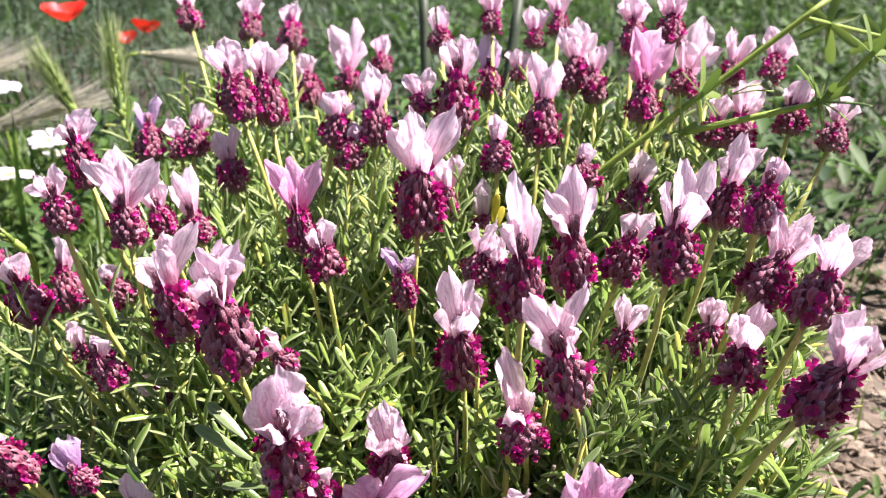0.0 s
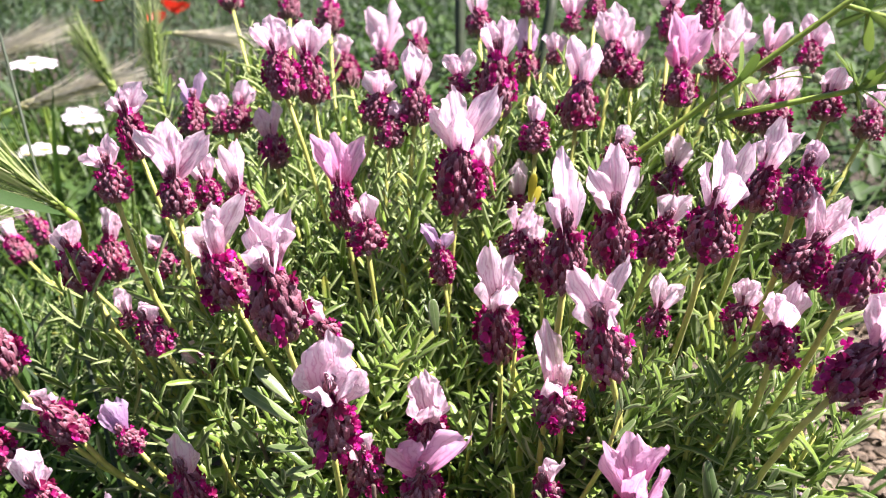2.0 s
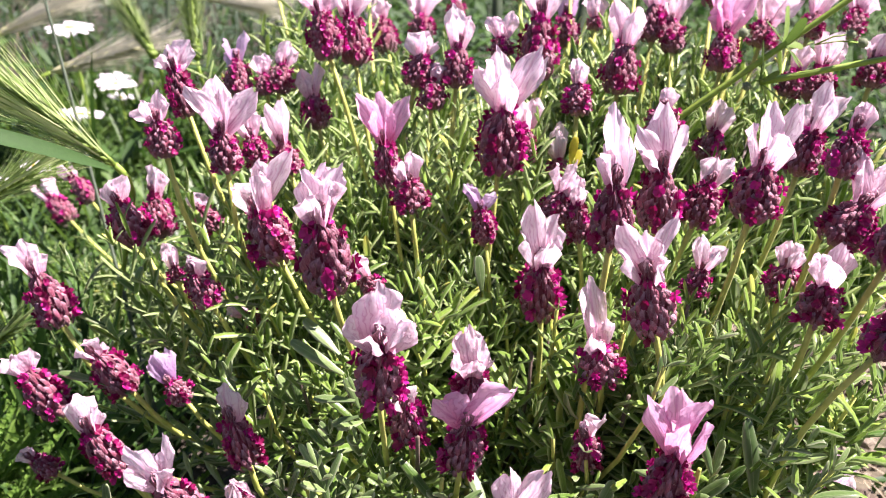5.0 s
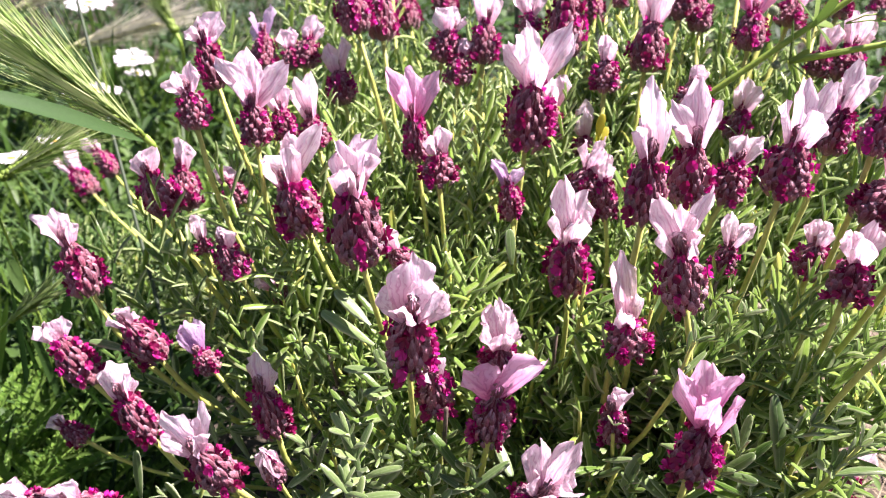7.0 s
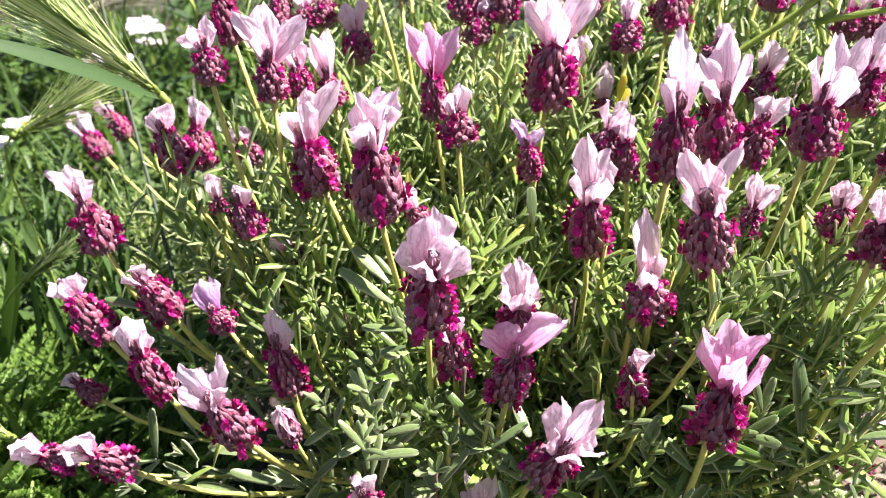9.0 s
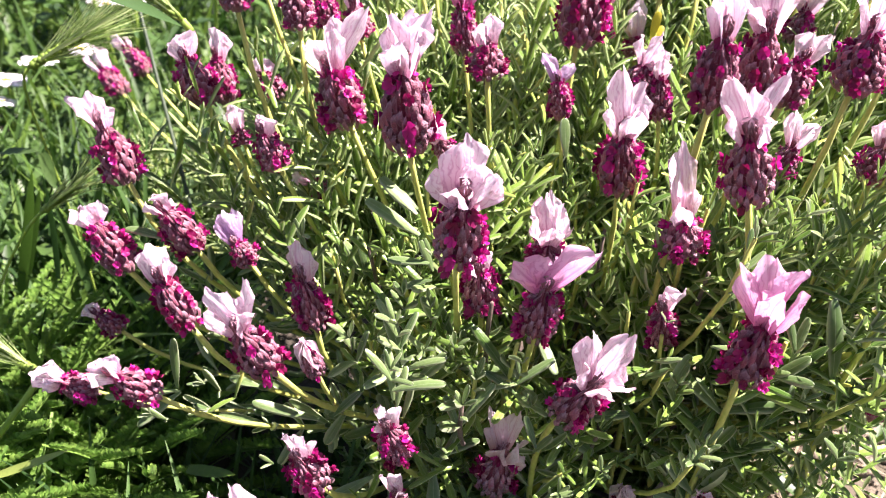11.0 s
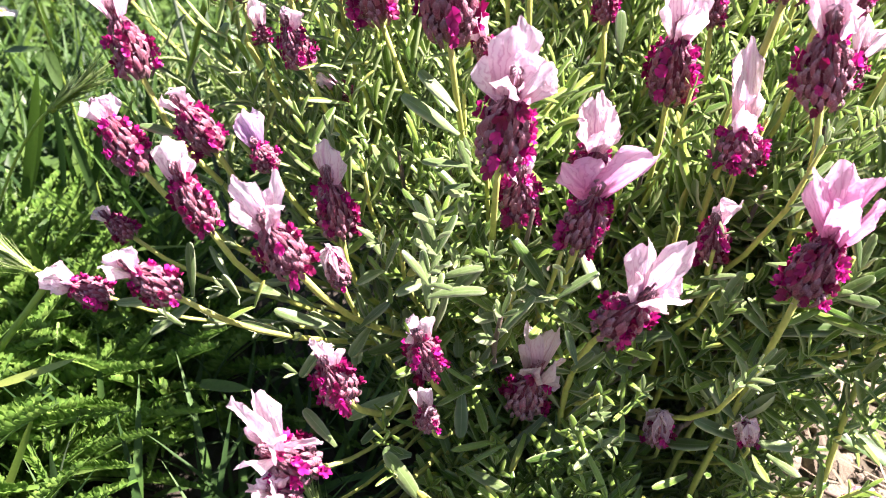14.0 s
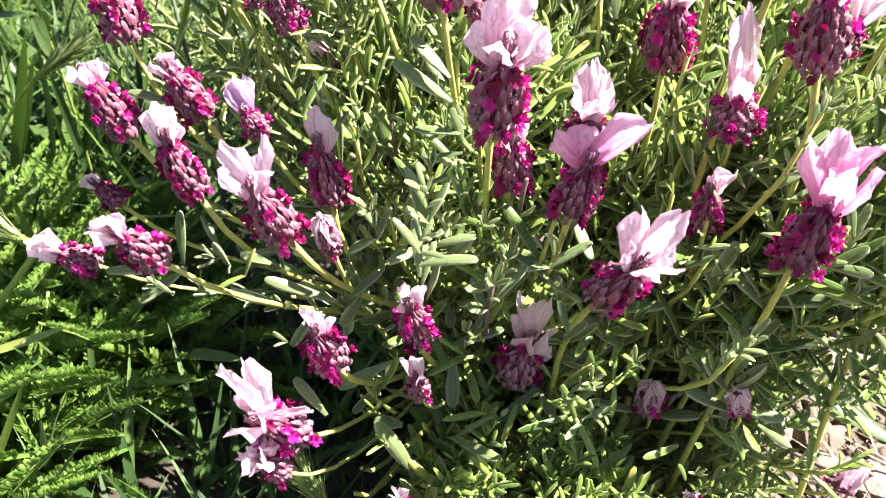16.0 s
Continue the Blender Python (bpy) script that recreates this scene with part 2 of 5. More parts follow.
SOIL, CLOD = soil_material(), clod_material()
POPPY = plain("scarlet_petal", (0.62, 0.02, 0.008), (0.80, 0.05, 0.015), 0.45, 0.35, 60)
POPPY_HEART = plain("black_poppy_heart", (0.02, 0.02, 0.02), (0.06, 0.07, 0.04))
DAISY_WHITE = plain("white_ray_petal", (0.78, 0.78, 0.76), (0.86, 0.86, 0.84), 0.5, 0.25)
DAISY_DISC = plain("yellow_disc", (0.60, 0.36, 0.01), (0.78, 0.55, 0.03), 0.8, 0.0, 900)
EAR = plain("barley_spikelet", (0.44, 0.48, 0.22), (0.62, 0.64, 0.36), 0.55, 0.3, 600)
EAR_GREEN = plain("green_barley_spikelet", (0.12, 0.23, 0.02), (0.24, 0.36, 0.05), 0.55, 0.2, 600)


# ---- building blocks ----
def mesh_of(name, verts, faces, mat, uvs=None, smooth=True):
    me = bpy.data.meshes.new(name)
    me.from_pydata([tuple(map(float, v)) for v in verts], [], [tuple(map(int, f)) for f in faces])
    for m in mat if isinstance(mat, (list, tuple)) else (mat,):
        me.materials.append(m)
    if uvs is not None:
        layer = me.uv_layers.new(name="UVMap")
        loops = np.empty(len(me.loops), dtype=np.int32)
        me.loops.foreach_get("vertex_index", loops)
        layer.data.foreach_set("uv", np.asarray(uvs, dtype=np.float32)[loops].ravel())
    if smooth:
        me.polygons.foreach_set("use_smooth", [True] * len(me.polygons))
    me.update()
    return me


def part(name, me, parent, m=None, label="", kind=""):
    ob = new(name, me)
    ob.parent = parent
    if m is not None:
        ob.matrix_basis = m
    return tagged(ob, label, kind=kind)


def frame_of(axis, spin=0.0):
    """A turn whose z runs along axis."""
    return Vector(axis).to_track_quat("Z", "Y").to_matrix().to_4x4() @ Matrix.Rotation(spin, 4, "Z")


def tube(points, radii, sides=6):
    """Verts, faces and uvs of a closed tapering tube along points."""
    pts = [Vector(p) for p in points]
    verts, faces, uvs = [], [], []
    side = Vector((1, 0.2, 0.1))
    for i, p in enumerate(pts):
        way = (pts[min(i + 1, len(pts) - 1)] - pts[max(i - 1, 0)]).normalized()
        a = way.cross(side)
        a = a.normalized() if a.length > 1e-4 else way.orthogonal().normalized()
        b = way.cross(a)
        for k in range(sides):
            w = 2 * math.pi * k / sides
            verts.append(p + (a * math.cos(w) + b * math.sin(w)) * radii[i])
            uvs.append((k / sides, i / max(1, len(pts) - 1)))
    for i in range(len(pts) - 1):
        for k in range(sides):
            j = (k + 1) % sides
            faces.append((i * sides + k, i * sides + j, (i + 1) * sides + j, (i + 1) * sides + k))
    faces.append(tuple(range(sides))[::-1])
    faces.append(tuple((len(pts) - 1) * sides + k for k in range(sides)))
    return verts, faces, uvs


def bezier(a, b, c, d, steps):
    out = []
    for i in range(steps + 1):
        t = i / steps
        out.append(a * (1 - t) ** 3 + b * 3 * t * (1 - t) ** 2 + c * 3 * t * t * (1 - t) + d * t ** 3)
    return out


LEAF_ROWS = np.array([0.0, 0.20, 0.45, 0.70, 0.90, 1.0])
LEAF_WIDE = np.array([0.42, 0.66, 0.90, 1.0, 0.82, 0.30])
COARSE = np.array([0.0, 0.55, 1.0])
BLADE_WIDE = np.array([0.8, 1.0, 0.9, 0.65, 0.25, 0.04])


def leaves_mesh(name, mat, base, way, up, length, width, curl, wide=LEAF_WIDE, fold=0.22, rows=LEAF_ROWS, rolled=False):
    """Many leaves in one mesh: arrays of bases, directions, upper sides, lengths, widths and curls."""
    base, way, up = (np.asarray(a, float) for a in (base, way, up))
    length, width, curl = (np.asarray(a, float) for a in (length, width, curl))
    way = way / np.linalg.norm(way, axis=1, keepdims=True)
    side = np.cross(way, up)
    side /= np.linalg.norm(side, axis=1, keepdims=True) + 1e-9
    nrm = np.cross(side, way)
    wide = np.interp(rows, LEAF_ROWS, wide)
    along = rows[None, :, None] * length[:, None, None]
    bend = (rows[None, :, None] ** 2) * (length * curl)[:, None, None]
    mid = base[:, None, :] + way[:, None, :] * along + nrm[:, None, :] * bend
    half = (wide[None, :] * width[:, None] / 2)[:, :, None]
    # across: a plain fold, or margins rolled under on both sides of a sunk midrib
    across = ((-0.90, -0.28), (-0.80, 0.52), (0.0, 0.10), (0.80, 0.52), (0.90, -0.28)) if rolled else ((-1.0, fold * 2), (0.0, 0.0), (1.0, fold * 2))
    verts = np.stack([mid + side[:, None, :] * half * u + nrm[:, None, :] * half * h for u, h in across], 2).reshape(-1, 3)
    n, r, c = len(base), len(rows), len(across)
    quad = []
    for i in range(r - 1):
        for k in range(c - 1):
            a = i * c + k
            quad.append((a, a + 1, a + c + 1, a + c))
    faces = (np.array(quad)[None] + (np.arange(n) * r * c)[:, None, None]).reshape(-1, 4)
    uv = np.tile(np.array([(u, t) for t in rows for u in ((0.0, 0.12, 0.5, 0.88, 1.0) if rolled else (0.0, 0.5, 1.0))]), (n, 1))
    me = bpy.data.meshes.new(name)
    me.vertices.add(len(verts))
    me.vertices.foreach_set("co", verts.astype(np.float32).ravel())
    me.loops.add(faces.size)
    me.loops.foreach_set("vertex_index", faces.astype(np.int32).ravel())
    me.polygons.add(len(faces))
    me.polygons.foreach_set("loop_start", np.arange(0, faces.size, 4, dtype=np.int32))
    layer = me.uv_layers.new(name="UVMap")
    layer.data.foreach_set("uv", uv.astype(np.float32)[faces.ravel()].ravel())
    me.materials.append(mat)
    me.update(calc_edges=True)
    me.validate()
    me.polygons.foreach_set("use_smooth", [True] * len(me.polygons))
    return me


rng = np.random.default_rng(7)


# ---- ground ----
def ground_height(x, y):
    p = Vector((x * 9, y * 9, 0.3))
    return 0.010 * noise.noise(p) + 0.005 * noise.noise(p * 4)


def ground_sheet():
    line = np.sinh(np.linspace(-6.2, 6.2, 151)) * 0.14
    verts = [(x, y + 0.25, ground_height(x, y + 0.25) if math.hypot(x, y) < 3 else 0.0) for y in line for x in line]
    k = len(line)
    faces = [(j * k + i, j * k + i + 1, (j + 1) * k + i + 1, (j + 1) * k + i) for j in range(k - 1) for i in range(k - 1)]
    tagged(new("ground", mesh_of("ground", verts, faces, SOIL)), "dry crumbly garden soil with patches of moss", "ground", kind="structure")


ground_sheet()


# ---- lavender flowers ----
def spike_mesh(seed, whorls=8, round_=10):
    """A flower spike, 1.4 high and 1 wide: a barrel of overlapping woolly scales."""
    r = random.Random(seed)
    verts, faces, uvs = [], [], []

    def girth(t):
        return 0.40 * (math.sin(math.pi * min(1, t * 1.05 + 0.13)) ** 0.45) * (1 - 0.22 * t) + 0.02

    rings, sides = 7, 10
    for i in range(rings):
        t = i / (rings - 1)
        for k in range(sides):
            a = 2 * math.pi * k / sides
            g = girth(t) * 0.86 if 0 < i < rings - 1 else 0.08
            verts.append((g * math.cos(a), g * math.sin(a), 1.36 * t))
            uvs.append((0.5, 0.2))
    for i in range(rings - 1):
        for k in range(sides):
            j = (k + 1) % sides
            faces.append((i * sides + k, i * sides + j, (i + 1) * sides + j, (i + 1) * sides + k))
    for w in range(whorls):
        for s in range(round_):
            t = (w + 0.15) / whorls
            t += r.uniform(-0.035, 0.035)
            t = max(0.0, t)
            a = 2 * math.pi * (s + 0.5 * (w % 2) + r.uniform(-0.28, 0.28)) / round_
            tall, half = r.uniform(0.20, 0.34), r.uniform(0.36, 0.54)
            start = len(verts)
            for row, (v, wide, out) in enumerate(((0.0, 0.8, 0.0), (0.4, 1.0, 0.055), (0.78, 0.86, 0.07), (1.0, 0.40, -0.01))):
                for col in (-1, 0, 1):
                    tt = min(t + v * tall / 1.4, 1.0)
                    g = girth(tt) * 0.92 + out * r.uniform(0.75, 1.35) + (0.055 if col == 0 else 0)
                    b = a + col * wide * half * math.pi / round_ * 1.25
                    verts.append((g * math.cos(b), g * math.sin(b), 1.4 * t + v * tall))
                    uvs.append(((col + 1) / 2, v))
            for row in range(3):
                for col in range(2):
                    c = start + row * 3 + col
                    faces.append((c, c + 1, c + 4, c + 3))
    return mesh_of("spike", verts, faces, SPIKE, uvs), girth


SPIKES = [spike_mesh(s, w) for s, w in ((1, 9), (2, 8), (3, 10), (4, 9))]
SHORT_SPIKE = spike_mesh(9, 6, 9)


def floret_mesh(seed):
    """A tiny corolla: a tube that opens into five unequal lobes, along z."""
    r = random.Random(seed)
    verts, faces = [], []
    for z, g in ((-0.5, 0.24), (0.15, 0.40)):
        for k in range(5):
            a = 2 * math.pi * k / 5
            verts.append((g * math.cos(a), g * math.sin(a), z))
    for k in range(5):
        j = (k + 1) % 5
        faces.append((k, j, 5 + j, 5 + k))
    heart = len(verts)
    verts.append((0, 0, 0.2))
    for k in range(5):
        a, o = 2 * math.pi * k / 5, len(verts)
        size = r.uniform(0.38, 0.52)
        for da, g, z in ((-0.62, size * 0.92, 0.30), (-0.3, size, 0.52 + r.uniform(-0.15, 0.2)), (0.3, size, 0.52 + r.uniform(-0.15, 0.2)), (0.62, size * 0.92, 0.30)):
            verts.append((g * math.cos(a + da), g * math.sin(a + da), z))
        faces += [(heart, o, o + 1, o + 2), (heart, o + 2, o + 3)]
    return mesh_of("floret", verts, faces, FLORET)


def wool_mesh(seed, girth):
    """Fine pale hairs that stand off the scales of a spike."""
    r = random.Random(seed)
    verts, faces = [], []
    for k in range(420):
        t, a = r.uniform(0.02, 0.98), r.uniform(0, 6.283)
        g, long_ = girth(t) * 0.97, r.uniform(0.05, 0.12)
        out, tang = Vector((math.cos(a), math.sin(a), 0)), Vector((-math.sin(a), math.cos(a), 0))
        p = out * g + Vector((0, 0, 1.4 * t))
        way = (out * r.uniform(0.4, 1.2) + tang * r.uniform(-0.8, 0.8) + Vector((0, 0, r.uniform(0.1, 1.0)))).normalized()
        side = way.cross(out + tang * 0.4).normalized() * 0.0055
        o = len(verts)
        verts += [p - side, p + side, p + way * long_ * 0.6 + side * 0.7, p + way * long_]
        faces += [(o, o + 1, o + 2), (o, o + 2, o + 3)]
    return mesh_of("wool", verts, faces, WOOL)


WOOLS = {id(me): wool_mesh(i, g) for i, (me, g) in enumerate(SPIKES + [SHORT_SPIKE])}
FLORETS = [floret_mesh(s) for s in range(4)]


def bract_mesh(seed, mat, narrow=1.0):
    """A papery bract, 1 long along z: narrow at its foot, broad and ruffled at its rim."""
    r = random.Random(seed)
    rows, cols = 14, 12
    verts, faces, uvs = [], [], []
    ph = r.uniform(0, 6)
    edges = (r.uniform(-0.9, 1.1), r.uniform(-0.9, 1.1))
    cup, roll_, twist = r.uniform(0.16, 0.30), r.uniform(-0.10, 0.22), r.uniform(-0.12, 0.12)
    for i in range(rows + 1):
        v = i / rows
        wide = float(np.interp(v, (0, 0.25, 0.5, 0.72, 0.9, 1.0), (0.30, 0.40, 0.47, 0.52, 0.49, 0.31))) * narrow
        for k in range(cols + 1):
            u = k / cols * 2 - 1
            top = v - 0.26 * v ** 4 * abs(u) ** 2.4 + 0.03 * math.sin(u * 6 + ph) * v ** 3 + 0.05 * noise.noise(Vector((u * 3.2 + 9 * seed, 3.3, seed * 0.7))) * v ** 4
            ruffle = (0.11 * math.sin(u * 4.2 + ph + 2.6 * v) + 0.05 * math.sin(u * 10 + 2 * ph + 3 * v)) * v ** 2.6
            crease = 0.10 * noise.noise(Vector((u * 2.0 + seed, v * 2.6, seed * 1.7))) * (0.3 + v) + 0.045 * noise.noise(Vector((u * 3.4 + seed, v * 5.6, seed))) * (0.3 + v)
            curl = edges[0 if u < 0 else 1] * max(0.0, abs(u) - 0.55) ** 1.5 * v
            verts.append((u * wide * (1 - 0.25 * abs(curl)) + twist * v * v + crease * 0.6, curl * wide + cup * (u * u) * wide * 2.2 + roll_ * v ** 2.4 - ruffle + crease, top))
            uvs.append(((u + 1) / 2, v))
    for i in range(rows):
        for k in range(cols):
            a = i * (cols + 1) + k
            faces.append((a, a + 1, a + cols + 2, a + cols + 1))
    return mesh_of("bract", verts, faces, mat, uvs)


BRACTS = {key: [bract_mesh(10 * i + s, mat) for s in range(6)] for i, (key, mat) in enumerate(PETALS.items())}
SLIM = {key: [bract_mesh(100 + 10 * i + s, mat, 0.85) for s in range(4)] for i, (key, mat) in enumerate(PETALS.items())}


def single_leaf(seed, mat=None):
    """A thick narrow leaf, 1 long along z, its margins rolled under, its tip blunt."""
    r = random.Random(seed)
    wide, bend, twist = r.uniform(0.19, 0.27), r.uniform(-0.42, 0.12), r.uniform(-0.35, 0.35)
    rows, verts, faces, uvs = (0.0, 0.15, 0.35, 0.55, 0.75, 0.9, 0.97, 1.0), [], [], []
    for v in rows:
        half = wide / 2 * float(np.interp(v, (0, 0.15, 0.35, 0.6, 0.85, 0.97, 1.0), (0.30, 0.48, 0.78, 1.0, 0.92, 0.55, 0.16)))
        for k, (u, high) in enumerate(((-0.92, -0.30), (-0.80, 0.56), (0.0, 0.10), (0.80, 0.56), (0.92, -0.30))):
            x, y = u * half, -(high * half * 0.9) - bend * v * v + 0.012 * math.sin(9 * v + 2 * u + seed)
            a = twist * v
            verts.append((x * math.cos(a) - y * math.sin(a) * 0.3, y + x * math.sin(a), v * (1 - 0.10 * abs(bend))))
            uvs.append(((0.0, 0.12, 0.5, 0.88, 1.0)[k], v))
    for i in range(len(rows) - 1):
        for k in range(4):
            c = i * 5 + k
            faces.append((c, c + 1, c + 6, c + 5))
    return mesh_of("leaf", verts, faces, mat or LEAF_PIECE, uvs)


LEAVES = [single_leaf(s) for s in range(10)]
YELLOWED = single_leaf(3, YELLOW_LEAF)

# bracts of each habit: how many, how far they lean out, tallness, colour
HABITS = {
    "p": ((5, 14, 1.0, "pale"), "lavender spike with upright pale pink bracts"),
    "o": ((5, 26, 1.1, "pale"), "lavender spike with wide open pale pink bracts"),
    "q": ((3, 26, 1.05, "pale"), "lavender spike with spreading pale pink bracts"),
    "s": ((2, 12, 1.0, "pale"), "lavender spike with two pale pink bracts"),
    "b": ((3, 6, 1.05, "pale"), "short lavender spike with closed pink bracts"),
    "k": ((4, 17, 1.05, "deep"), "lavender spike with flared deep pink bracts"),
    "K": ((4, 42, 1.0, "deep"), "lavender spike with large spread deep pink bracts"),
    "m": ((2, 5, 1.0, "mauve"), "lavender spike with slender mauve bracts"),
    "n": ((2, 32, 1.1, "mauve"), "small lavender spike with two mauve bracts"),
    "w": ((3, 24, 1.1, "white"), "lavender spike with faded whitish bracts"),
    "c": ((2, 4, 1.0, "pale"), "small lavender bud just opening"),
}
CROWN = Vector((-0.02, 0.275, 0.0))
HEADS = []


def lavender(x, y, z, way, tall, wide, bract, habit, *bracts):
    """One flower: the foot of its spike, the way it points, its height and width, the bracts' length and habit, and, where they
    spread in a way of their own, each bract's reach (x, y, z) and width."""
    r = random.Random(len(HEADS) * 17 + 5)
    foot, way = Vector((x, y, z)), Vector(way).normalized()
    HEADS.append((foot, way, wide))
    (count, lean, grow, tint), label = HABITS[habit]
    flower = tagged(new("lavender_flower"), label, "flower", "lavender flowers of the bush")
    flower.location = foot
    turn = frame_of(way, r.uniform(0, 6.3))
    me, girth = SHORT_SPIKE if tall < wide * 1.0 else r.choice(SPIKES)
    spike = part("spike", me, flower, turn @ Matrix.Diagonal((wide * 0.88, wide * 0.88, tall / 1.4, 1)))
    part("wool", WOOLS[id(me)], spike, kind="stuff")
    # florets stand out of the whorls in rows
    columns = 8 if wide > 0.009 else 6
    for k in range(columns):
        for w in range(1, 7):
            if r.random() < (0.85 if habit == "c" else 0.30 if k % 2 == 0 else 0.88):
                continue
            t = (w + 0.5 * (k % 2) + r.uniform(-0.15, 0.15)) / 7.2
            if t > 0.95:
                continue
            a = 2 * math.pi * (k + r.uniform(-0.2, 0.2)) / columns
            g = girth(t) + 0.075
            size = r.uniform(0.18, 0.29)
            out = Vector((math.cos(a), math.sin(a), r.uniform(0.0, 0.5)))
            m = Matrix.Translation((g * math.cos(a), g * math.sin(a), 1.4 * t)) @ frame_of(out, r.uniform(0, 6)) @ Matrix.Diagonal((size, size, size, 1))
            part("floret", r.choice(FLORETS), spike, m)
    # bracts in a tuft at the top
    top = tall * 0.87
    length = (bract + tall * 0.13) * grow
    shapes = (SLIM if habit in "bcms" else BRACTS)[tint]
    if habit == "c":  # a closed bud
        bracts, count = (), 0
        for k in range(5):
            a = 2 * math.pi * k / 5
            m = turn @ Matrix.Translation((math.cos(a) * wide * 0.36, math.sin(a) * wide * 0.36, tall * 0.40)) @ Matrix.Rotation(a - math.pi / 2, 4, "Z") @ Matrix.Rotation(radians(16), 4, "X")
            part("bract", r.choice(shapes), flower, m @ Matrix.Diagonal((wide * 0.72, wide * 0.3, max(wide * 0.9, tall * 0.78), 1)))
    for dx, dy, dz, broad in bracts:
        reach = Vector((dx, dy, dz)) * (0.86 if habit == "K" else 1.0)
        front = Vector((r.uniform(-0.85, 0.85), 1, 0.25))
        y_axis = (front - reach.normalized() * front.dot(reach.normalized())).normalized()
        x_axis = y_axis.cross(reach.normalized())
        turned = Matrix((x_axis, y_axis, reach.normalized())).transposed().to_4x4()
        full = broad / (0.62 if habit in "bcms" else 0.86)
        m = Matrix.Translation(way * tall * 0.83) @ turned @ Matrix.Diagonal((full * 1.12, full, reach.length * 1.03, 1))
        part("bract", r.choice(shapes), flower, m)
    for k in range(count if not bracts else 0 if habit in "K" else 1 if habit in "bcmns" else 3):
        a = 2 * math.pi * (k + r.uniform(-0.22, 0.22)) / (3 if bracts else count)
        tilt = radians((lean if not bracts else 14) * r.uniform(0.6, 1.35))
        long_ = length * (r.uniform(0.88, 1.06) if k % 3 != 2 else r.uniform(0.55, 0.8)) * (0.72 if bracts else 1.0)
        m = turn @ Matrix.Translation((math.cos(a) * wide * 0.10, math.sin(a) * wide * 0.10, top)) @ Matrix.Rotation(a - math.pi / 2, 4, "Z") @ Matrix.Rotation(-tilt, 4, "X")
        broad = max(long_ * 0.70, min(wide * 0.72, long_ * 1.25)) * (0.7 if bracts else 1.0)
        part("bract", r.choice(shapes), flower, m @ Matrix.Diagonal((broad, broad * 0.9, long_, 1)))
    # stem down into the bush
    near = 0.62 if habit == "c" or z < 0.085 and x > 0.0 and y < 0.20 else 0.88 if x > 0.0 and y < 0.20 else 0.62 if x > -0.03 and y < 0.26 else 0.30
    root = Vector((CROWN.x + near * (x - CROWN.x), CROWN.y + near * (y - CROWN.y), min(0.01, z * 0.4)))
    reach = (foot - root).length
    bow = Vector((r.uniform(-1, 1), r.uniform(-1, 1), 0)) * 0.006
    pts = bezier(Vector((0, 0, 0)) + way * 0.0006, -way * reach * 0.40 + bow, root - foot + Vector((0, 0, reach * 0.35)), root - foot, 12)
    thick = min(0.00088, 0.058 * wide + 0.00018) * (0.75 if z < 0.085 else 1.0)
    part("stem", mesh_of("stem", *tube(pts, [thick * (1 + 0.15 * i / 12) for i in range(13)])[:2], STEM), flower)
    # leaf pairs at the nodes
    for node in (3, 5) if y > 0.27 else (3, 4, 5, 6):
        p, d = pts[node], (pts[node - 1] - pts[node]).normalized()
        spin = r.uniform(0, 3.1)
        if p.z + z < 0.055:
            continue
        for s in range(2 if y > 0.27 or node in (4, 6) else 4):
            a = spin + (s % 2) * math.pi + (1.2 if s > 1 else 0.0) + r.uniform(-0.3, 0.3)
            size = r.uniform(0.012, 0.020) * (1.0 if node == 5 else 0.8) * (0.5 if s > 1 else 1.0)
            m = Matrix.Translation(p) @ frame_of(d) @ Matrix.Rotation(a, 4, "Z") @ Matrix.Rotation(radians(r.uniform(22, 60) if s < 2 else r.uniform(8, 25)), 4, "X")
            part("leaf", r.choice(LEAVES), flower, m @ Matrix.Diagonal((size, size, size, 1)))
    return flower


lavender(-0.0717, 0.2997, 0.2059, (-0.25, 0.14, 0.96), 0.0199, 0.0143, 0.0132, "p", (-0.0092, 0.0014, 0.0085, 0.0071), (-0.0043, 0.0067, 0.0129, 0.0085), (0.0042, 0.0027, 0.0079, 0.0061))
lavender(-0.0652, 0.3121, 0.2015, (-0.15, 0.21, 0.97), 0.0217, 0.0136, 0.0121, "p", (-0.0056, 0.0020, 0.0083, 0.0063), (-0.0009, 0.0070, 0.0123, 0.0097), (0.0056, 0.0042, 0.0119, 0.0059))
lavender(-0.0744, 0.4240, 0.1867, (-0.31, 0.54, 0.78), 0.0221, 0.0134, 0.0107, "p", (-0.0101, 0.0039, 0.0073, 0.0072), (-0.0001, 0.0080, 0.0090, 0.0063))
lavender(-0.0409, 0.3018, 0.1969, (0.23, 0.19, 0.95), 0.0143, 0.0124, 0.0099, "p", (-0.0054, 0.0014, 0.0078, 0.0061), (0.0017, 0.0042, 0.0081, 0.0066))
lavender(-0.0341, 0.2995, 0.1893, (0.03, 0.15, 0.99), 0.0133, 0.0118, 0.0052, "b", (-0.0000, 0.0018, 0.0060, 0.0049))
lavender(-0.0257, 0.3033, 0.1972, (0.02, 0.15, 0.99), 0.0174, 0.0124, 0.0144, "p", (-0.0025, 0.0033, 0.0147, 0.0065), (0.0027, 0.0057, 0.0108, 0.0057))
